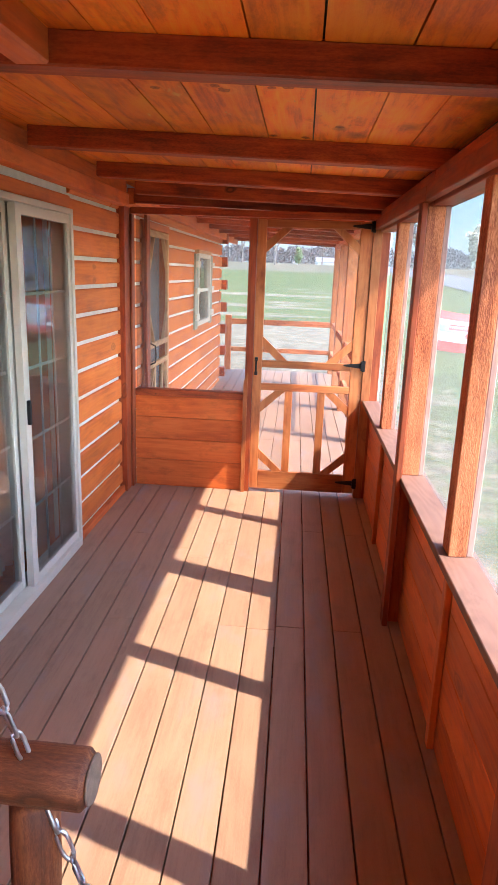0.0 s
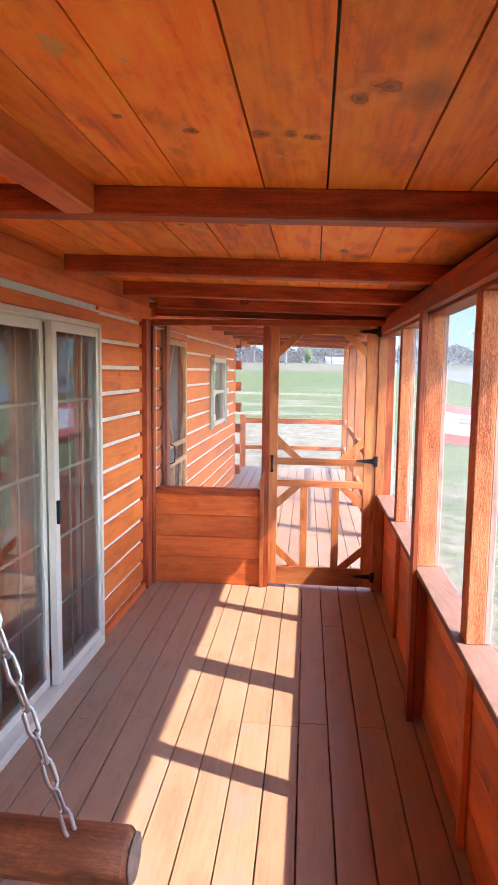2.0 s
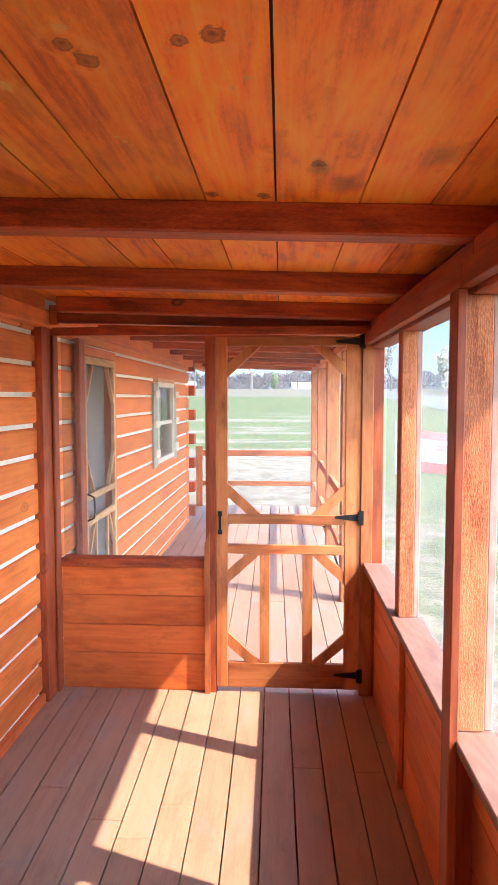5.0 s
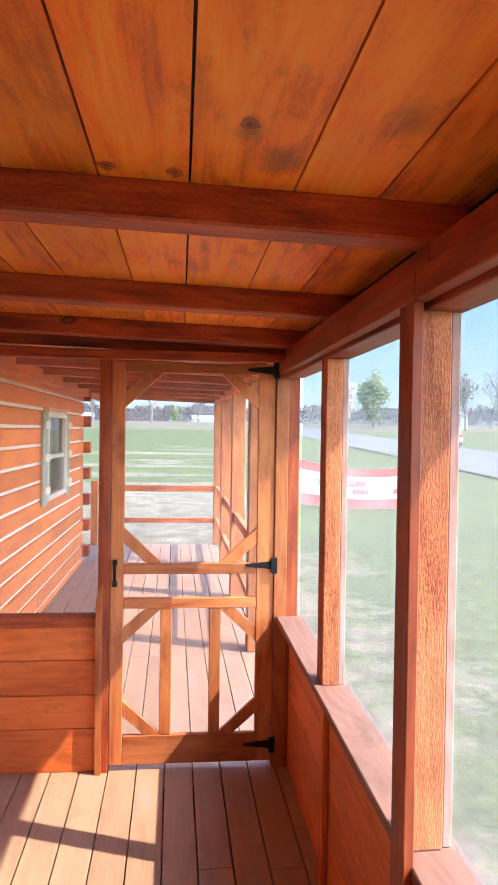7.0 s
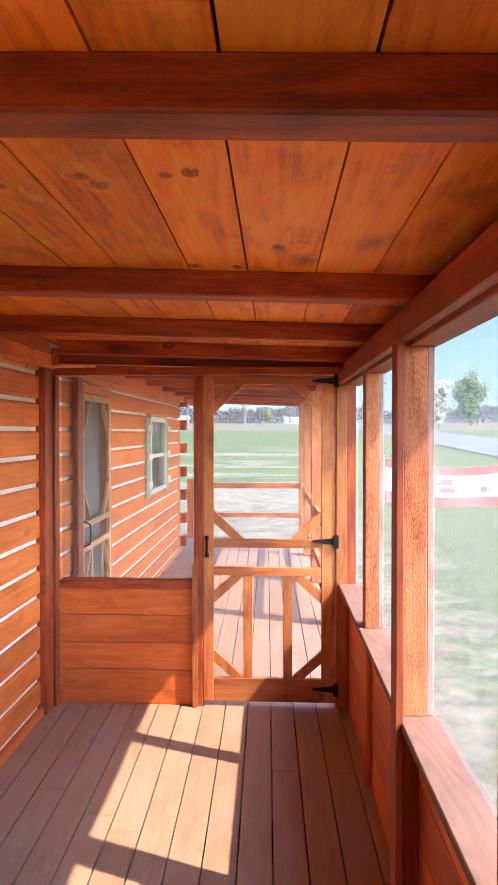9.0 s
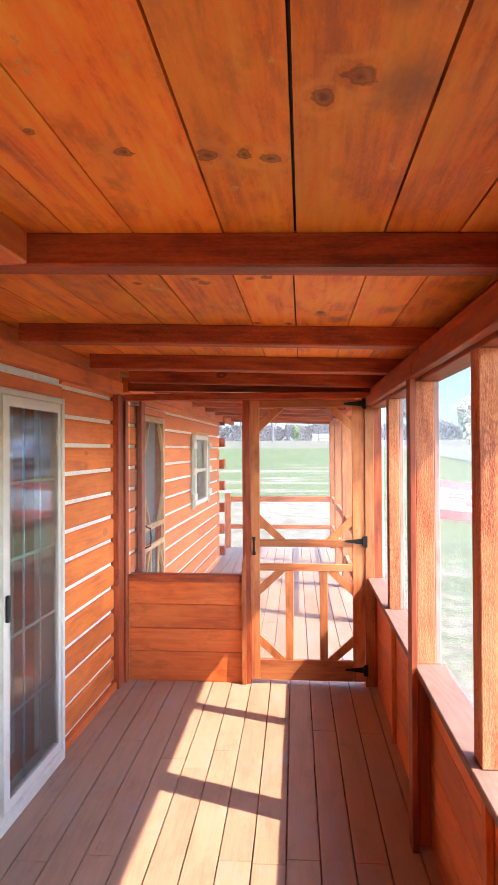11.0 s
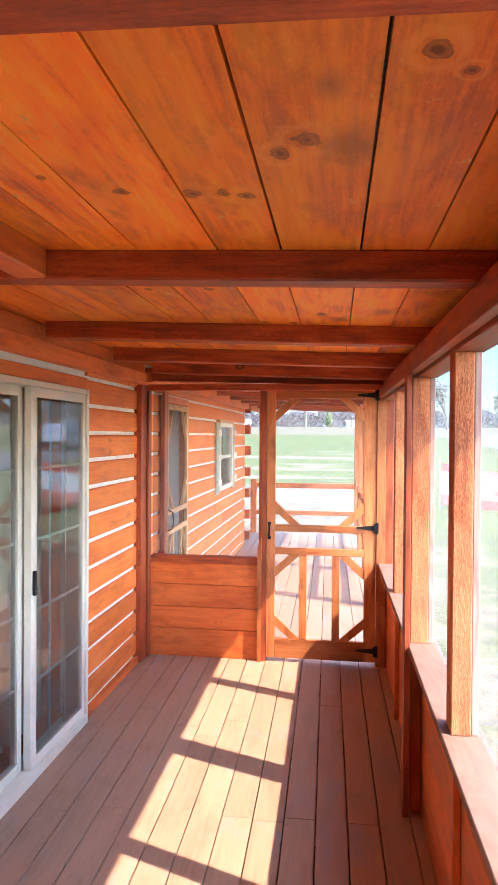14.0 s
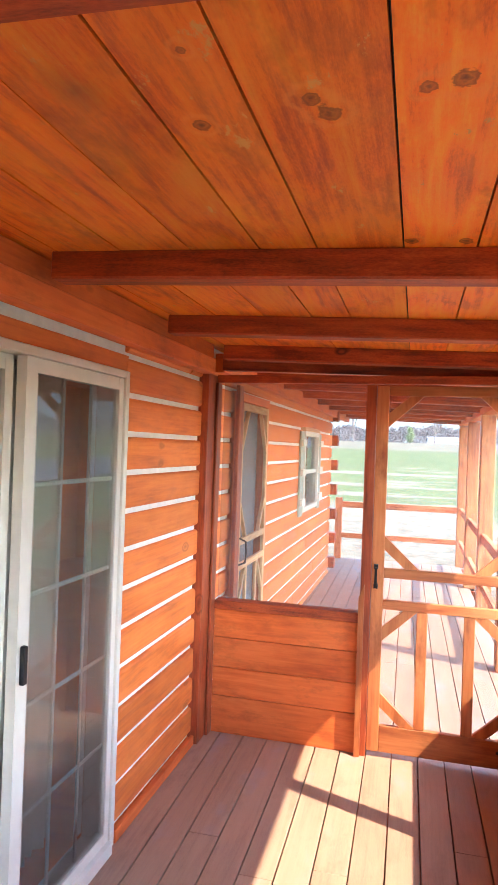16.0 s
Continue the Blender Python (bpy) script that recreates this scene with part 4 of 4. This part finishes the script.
def banner():
    ax, ay, bx, by = 2.75, 17.4, 5.6, 17.4
    s = thing("yard_banner", (4.2, 17.4, ground_z(4.2, 17.4)), "sagging red, white and grey vinyl banner tied between two stakes", "banner")
    for x in (ax - 0.05, bx + 0.05):
        put("stake", box_mesh(1.35, 0.03, 0.03), pose(x, 17.42, ground_z(x, 17.4) + 0.6, 0, 90, 0), STEEL, s)

    def band(name, u0, u1, v0, v1, mat, off=0.0):
        n = 22
        verts = []
        for v in (v0, v1):
            for i in range(n + 1):
                u = u0 + (u1 - u0) * i / n
                sag = 0.16 * math.sin(math.pi * u) * (0.5 + 0.5 * v)
                z = -0.16 + 0.12 * (1 - u) + 1.06 * v - sag
                verts.append((ax + (bx - ax) * u, 17.4 - off + 0.05 * math.sin(9 * u + 3 * v), z))
        faces = [(i, i + 1, n + 2 + i, n + 1 + i) for i in range(n)]
        me = sheet_mesh(name, verts, faces)
        bm = bmesh.new()
        bm.from_mesh(me)
        bmesh.ops.solidify(bm, geom=bm.faces[:], thickness=0.004)
        bm.to_mesh(me)
        bm.free()
        return put(name, me, Matrix(), mat, s)

    band("lower_band", 0, 1, 0.0, 0.26, RED)
    band("middle_band", 0, 1, 0.26, 0.8, CLOTH)
    band("upper_band", 0, 1, 0.8, 1.0, RED)
    band("lettering", 0.12, 0.5, 0.5, 0.66, GREYCLOTH, 0.008)
    band("lettering", 0.45, 0.86, 0.38, 0.5, RED, 0.008)
    band("lettering", 0.3, 0.78, 0.56, 0.7, RED, 0.008)


banner()
CARPAINT = paint("pale_blue_car_paint", (0.36, 0.42, 0.52), 0.25, 0.03, 0.3, relief=0)
TYRE = paint("tyre_rubber", (0.025, 0.025, 0.025), 0.8, 0.2)
CARGLASS = paint("dark_car_glass", (0.03, 0.035, 0.04), 0.08, 0.1, relief=0)
LAMP = paint("red_lamp_lens", (0.45, 0.03, 0.03), 0.2, 0.1, relief=0)


def loft(name, sections, mat, parent, label=""):
    """A closed body through cross-sections (x half width low, half width high, z low, z high) along y."""
    verts, faces = [], []
    for y, wl, wh, z0, z1 in sections:
        zm = z0 + (z1 - z0) * 0.55
        verts += [(-wl * 0.93, y, z0), (wl * 0.93, y, z0), (wl, y, zm), (wh, y, z1 - 0.05), (wh * 0.88, y, z1), (-wh * 0.88, y, z1), (-wh, y, z1 - 0.05), (-wl, y, zm)]
    k = len(sections)
    for i in range(k - 1):
        faces += [(8 * i + s, 8 * i + (s + 1) % 8, 8 * i + 8 + (s + 1) % 8, 8 * i + 8 + s) for s in range(8)]
    faces += [tuple(range(7, -1, -1)), tuple(8 * (k - 1) + s for s in range(8))]
    return put(name, sheet_mesh(name, verts, faces), WORLD[parent.name], mat, parent, label)


def car(x, y, turn):
    c = thing("car", (x, y, ground_z(x, y) + 0.08), "pale silver-blue sport utility car driving on the road", "car", turn=turn)
    m = WORLD[c.name]
    loft("body", [(-2.25, 0.78, 0.78, 0.35, 0.8), (-2.2, 0.9, 0.86, 0.28, 1.02), (-1.3, 0.93, 0.88, 0.25, 1.05), (0.9, 0.93, 0.88, 0.25, 1.02), (1.9, 0.9, 0.84, 0.28, 0.92), (2.2, 0.8, 0.76, 0.32, 0.75)], CARPAINT, c)
    loft("cabin", [(-2.12, 0.82, 0.72, 1.0, 1.3), (-1.85, 0.84, 0.7, 1.0, 1.6), (-0.3, 0.85, 0.72, 1.0, 1.68), (0.5, 0.84, 0.7, 1.0, 1.55), (1.1, 0.8, 0.6, 0.98, 1.06)], CARPAINT, c)
    put("rear_window", sheet_mesh("rear_window", [(-0.66, -2.13, 1.07), (0.66, -2.13, 1.07), (0.6, -1.93, 1.5), (-0.6, -1.93, 1.5)], [(0, 1, 2, 3)]), m @ pose(0, -0.02, 0), CARGLASS, c)
    for sx in (-1, 1):
        put("side_window", sheet_mesh("side_window", [(sx * 0.87, -1.7, 1.08), (sx * 0.87, 0.45, 1.08), (sx * 0.76, 0.3, 1.48), (sx * 0.76, -1.6, 1.5)], [(0, 1, 2, 3)]), m, CARGLASS, c)
        put("tail_lamp", box_mesh(0.28, 0.08, 0.16, 0.02), m @ pose(sx * 0.72, -2.22, 0.9), LAMP, c)
        for yy in (-1.35, 1.35):
            round_log("wheel", m @ Vector((sx * 0.72, yy, 0.33)), m @ Vector((sx * 0.95, yy, 0.33)), 0.34, TYRE, c, rough=0, cap=0.04, sides=24)
            wheel = [o for o in c.children if o.name.startswith("wheel")][-1]
            round_log("rim", m @ Vector((sx * 0.9, yy, 0.33)), m @ Vector((sx * 0.965, yy, 0.33)), 0.22, STEEL, wheel, rough=0, cap=0.02, sides=20)
    put("bumper", box_mesh(1.75, 0.12, 0.22, 0.04), m @ pose(0, -2.26, 0.45), TYRE, c)
    put("number_plate", box_mesh(0.4, 0.01, 0.14, 0.004), m @ pose(0, -2.27, 0.75), CLOTH, c)


car(15.37, 41.2, -4)

TRUNK = paint("grey_bark", (0.2, 0.17, 0.15), 0.9, 0.3, scale=4, relief=0.4)


def leaf_mat(name, a, b):
    m, nt, bsdf = material(name)
    r = nt.nodes.new("ShaderNodeNewGeometry").outputs["Random Per Island"]
    nt.links.new(ramp(nt, r, [(0.0, a), (1.0, b)]), bsdf.inputs["Base Color"])
    bsdf.inputs["Roughness"].default_value = 0.8
    return m


BUDS = leaf_mat("pale_buds", (0.08, 0.062, 0.045), (0.13, 0.105, 0.078))
GREEN = leaf_mat("young_leaves", (0.13, 0.17, 0.08), (0.2, 0.25, 0.12))
# pale early leaf, with distance haze added as a lighter base colour
HAZED_LEAVES = leaf_mat("haze_lightened_pale_leaves", (0.36, 0.33, 0.24), (0.5, 0.47, 0.36))


def tree(x, y, h, mat, label, leaves=900, spread=0.35, low=0.3, leaf=0.13, seed=1, cone=False, kind="tree"):
    rng = random.Random(seed)
    z = ground_z(x, y)
    t = thing(kind, (x, y, z), label, "tree")
    m = WORLD[t.name]
    verts, faces = [], []

    def limb(a, b, r0, r1):
        d = (b - a).normalized()
        u = d.orthogonal().normalized()
        v = d.cross(u)
        n = len(verts)
        for p, r in ((a, r0), (b, r1)):
            verts.extend(p + r * (math.cos(k * 1.0472) * u + math.sin(k * 1.0472) * v) for k in range(6))
        faces.extend((n + k, n + (k + 1) % 6, n + 6 + (k + 1) % 6, n + 6 + k) for k in range(6))

    tips = []

    def grow(a, d, length, r, depth):
        b = a + d * length
        limb(a, b, r, r * 0.62)
        if depth == 0:
            tips.append((a, b))
            return
        for _ in range(3 if depth > 1 else 4):
            e = (d + Vector((rng.uniform(-1, 1), rng.uniform(-1, 1), rng.uniform(-0.3, 0.6))) * 1.0).normalized()
            grow(a + d * length * rng.uniform(0.6, 1.0), e, length * rng.uniform(0.75, 1.0), r * 0.55, depth - 1)
        tips.append((a, b))

    if cone:
        limb(Vector((0, 0, 0)), Vector((0, 0, h)), h * 0.02, 0.02)
        for i in range(60):
            k = rng.uniform(0.12, 0.98)
            an = rng.uniform(0, 6.28)
            r = spread * h * (1 - k) * rng.uniform(0.75, 1.1)
            p = Vector((0, 0, h * k))
            q = p + Vector((math.cos(an) * r, math.sin(an) * r, -0.12 * r))
            limb(p, q, 0.03, 0.01)
            tips.append((p, q))
    else:
        grow(Vector((0, 0, 0)), Vector((0, 0, 1)), h * low, h * 0.022, 3)
        top = max(b.z for a, b in tips)
        for v in verts:
            if v.z > h * low:
                v.z = h * low + (v.z - h * low) * (h * (1 - low)) / max(0.1, top - h * low)
    put("trunk", sheet_mesh("trunk", verts, faces), m, TRUNK, t)
    lv, lf = [], []
    scale = 1.0 if cone else (h * (1 - low)) / max(0.1, max(b.z for a, b in tips) - h * low)
    for _ in range(leaves):
        a, b = rng.choice(tips)
        p = a + (b - a) * rng.uniform(0.15, 1.1)
        if not cone and p.z > h * low:
            p = Vector((p.x, p.y, h * low + (p.z - h * low) * scale))
        p = p + Vector((rng.gauss(0, 1), rng.gauss(0, 1), rng.gauss(0, 1))) * 0.05 * h
        if p.z < 0.12 * h:
            continue
        u = Vector((rng.gauss(0, 1), rng.gauss(0, 1), rng.gauss(0, 1))).normalized() * leaf * rng.uniform(0.5, 1.3)
        w = u.orthogonal() * rng.uniform(0.4, 0.9)
        n = len(lv)
        lv.extend((p - u, p + w, p + u, p - w))
        lf.append((n, n + 1, n + 2, n + 3))
    if lf:
        put("crown", sheet_mesh("crown", lv, lf), m, mat, t)
    return t


def polar(angle, d):
    return math.sin(radians(angle)) * d + 0.1, math.cos(radians(angle)) * d + 1.6


for angle, d, h, mat, label, leaves, kw in (
        (21.3, 94, 9.6, BUDS, "broad bare roadside tree with tan buds", 4200, dict(leaf=0.11, low=0.22, seed=3)),
        (16.0, 112, 9.0, GREEN, "broad olive-green roadside tree in young leaf", 6000, dict(leaf=0.26, low=0.15, seed=4)),
        (13.5, 96, 6.4, HAZED_LEAVES, "low roadside tree in pale early leaf, lightened for haze", 4500, dict(leaf=0.24, low=0.14, seed=5)),
        (-3.2, 122, 12.0, BUDS, "tall bare tree at the edge of the field", 500, dict(leaf=0.12, low=0.3, seed=7)),
        (-1.2, 128, 3.2, GREEN, "rounded green bush at the edge of the field", 1300, dict(leaf=0.22, low=0.12, seed=8)),
        (-6.0, 135, 11.0, BUDS, "bare budding tree at the edge of the field", 700, dict(leaf=0.14, low=0.25, seed=9)),
        (-8.2, 128, 9.0, BUDS, "bare budding tree at the edge of the field", 600, dict(leaf=0.14, low=0.25, seed=10)),
        (0.8, 150, 9.0, BUDS, "bare budding tree at the edge of the field", 600, dict(leaf=0.16, low=0.25, seed=11)),
        (23.5, 92, 8.0, BUDS, "bare tree beside the grey house", 900, dict(leaf=0.16, low=0.25, seed=12)),
        (16.5, 120, 8.0, BUDS, "bare tree beyond the road", 900, dict(leaf=0.16, low=0.25, seed=13)),
        (8.8, 115, 8.5, BUDS, "bare tree beyond the road", 900, dict(leaf=0.16, low=0.25, seed=14)),
        (25.5, 110, 9.0, BUDS, "bare tree beyond the road", 900, dict(leaf=0.16, low=0.25, seed=15))):
    x, y = polar(angle, d)
    tree(x, y, h, mat, label, leaves, **kw)

SIDING = paint("pale_siding", (0.45, 0.45, 0.44), 0.7, 0.06)
GREYSIDE = paint("grey_siding", (0.42, 0.42, 0.42), 0.7, 0.06)
ROOFING = paint("grey_shingle", (0.24, 0.24, 0.26), 0.9, 0.15)


def house(angle, d, w, dp, h, wall, label, turn=0.0):
    x, y = polar(angle, d)
    t = thing("house", (x, y, ground_z(x, y) - 0.1), label, "house", "distant houses", turn=turn)
    m = WORLD[t.name]
    put("wall", sheet_mesh("wall", [(sx * w / 2, sy * dp / 2, z) for z in (0, h) for sx, sy in ((-1, -1), (1, -1), (1, 1), (-1, 1))] + [(-w / 2, 0, h + dp * 0.22), (w / 2, 0, h + dp * 0.22)],
                           [(0, 1, 5, 4), (2, 3, 7, 6), (1, 2, 6, 9, 5), (3, 0, 4, 8, 7)]), m, wall, t)
    o = 0.4
    r = []
    for s in (-1, 1):
        lo, hi = Vector((0, s * (dp / 2 + o), h - o * 0.44)), Vector((0, 0, h + dp * 0.22 + 0.02))
        r.append([(px, q.y, q.z + dz) for dz in (0, 0.15) for px, q in ((-w / 2 - o, lo), (w / 2 + o, lo), (w / 2 + o, hi), (-w / 2 - o, hi))])
    put("roof", joined_boxes("roof", r), m, ROOFING, t)
    for i in range(3):
        put("window", box_mesh(0.9, 0.06, 1.0), m @ pose(-w / 2 + w * (i + 0.7) / 3.4, -dp / 2 - 0.01, 1.5), GREYSIDE, t)
    return t


house(21.6, 108, 9, 7, 2.1, GREYSIDE, "low grey house with a shingle roof beyond the road", 60)
house(1.6, 260, 12, 7, 2.6, SIDING, "far white house with a grey roof", 8)
house(3.0, 270, 16, 7, 2.6, SIDING, "far white house with a grey roof", -5)
house(-9.5, 250, 12, 7, 2.8, SIDING, "far white house with a grey roof", 12)

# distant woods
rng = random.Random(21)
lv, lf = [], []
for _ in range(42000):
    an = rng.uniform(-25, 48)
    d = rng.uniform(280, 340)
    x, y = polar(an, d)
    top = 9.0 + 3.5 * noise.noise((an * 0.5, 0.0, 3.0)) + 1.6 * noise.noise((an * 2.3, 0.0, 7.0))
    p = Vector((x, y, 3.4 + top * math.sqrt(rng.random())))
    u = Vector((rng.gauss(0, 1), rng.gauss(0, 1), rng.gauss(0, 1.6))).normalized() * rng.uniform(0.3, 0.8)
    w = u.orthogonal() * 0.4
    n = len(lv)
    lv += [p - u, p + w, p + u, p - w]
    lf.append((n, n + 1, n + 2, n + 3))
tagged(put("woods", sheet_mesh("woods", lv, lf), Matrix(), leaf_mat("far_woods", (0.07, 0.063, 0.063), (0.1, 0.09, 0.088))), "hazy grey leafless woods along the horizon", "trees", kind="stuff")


# ---- sky behind the woods ----
def sky_backdrop():
    """A far curved screen of clear spring sky, pale at the horizon and blue above."""
    m, nt, bsdf = material("hazy_blue_sky")
    nt.nodes.remove(bsdf)
    sep = nt.nodes.new("ShaderNodeSeparateXYZ")
    nt.links.new(nt.nodes.new("ShaderNodeTexCoord").outputs["Object"], sep.inputs[0])
    up = math_node(nt, "DIVIDE", sep.outputs[2], 300.0, True)
    glow = nt.nodes.new("ShaderNodeEmission")
    nt.links.new(ramp(nt, up, [(0.0, (0.085, 0.106, 0.125)), (0.1, (0.062, 0.098, 0.135)), (0.3, (0.032, 0.076, 0.14)), (1.0, (0.018, 0.058, 0.13))]), glow.inputs[0])
    nt.links.new(glow.outputs[0], nt.nodes["Material Output"].inputs["Surface"])
    n = 48
    verts = [(*polar(-70 + 150 * i / n, 420), z) for z in (-8, 260) for i in range(n + 1)]
    me = sheet_mesh("backdrop", verts, [(i, i + 1, n + 2 + i, n + 1 + i) for i in range(n)])
    return tagged(put("backdrop", me, Matrix(), m), "clear pale blue spring sky over the horizon", "sky", kind="structure")


sky_backdrop()
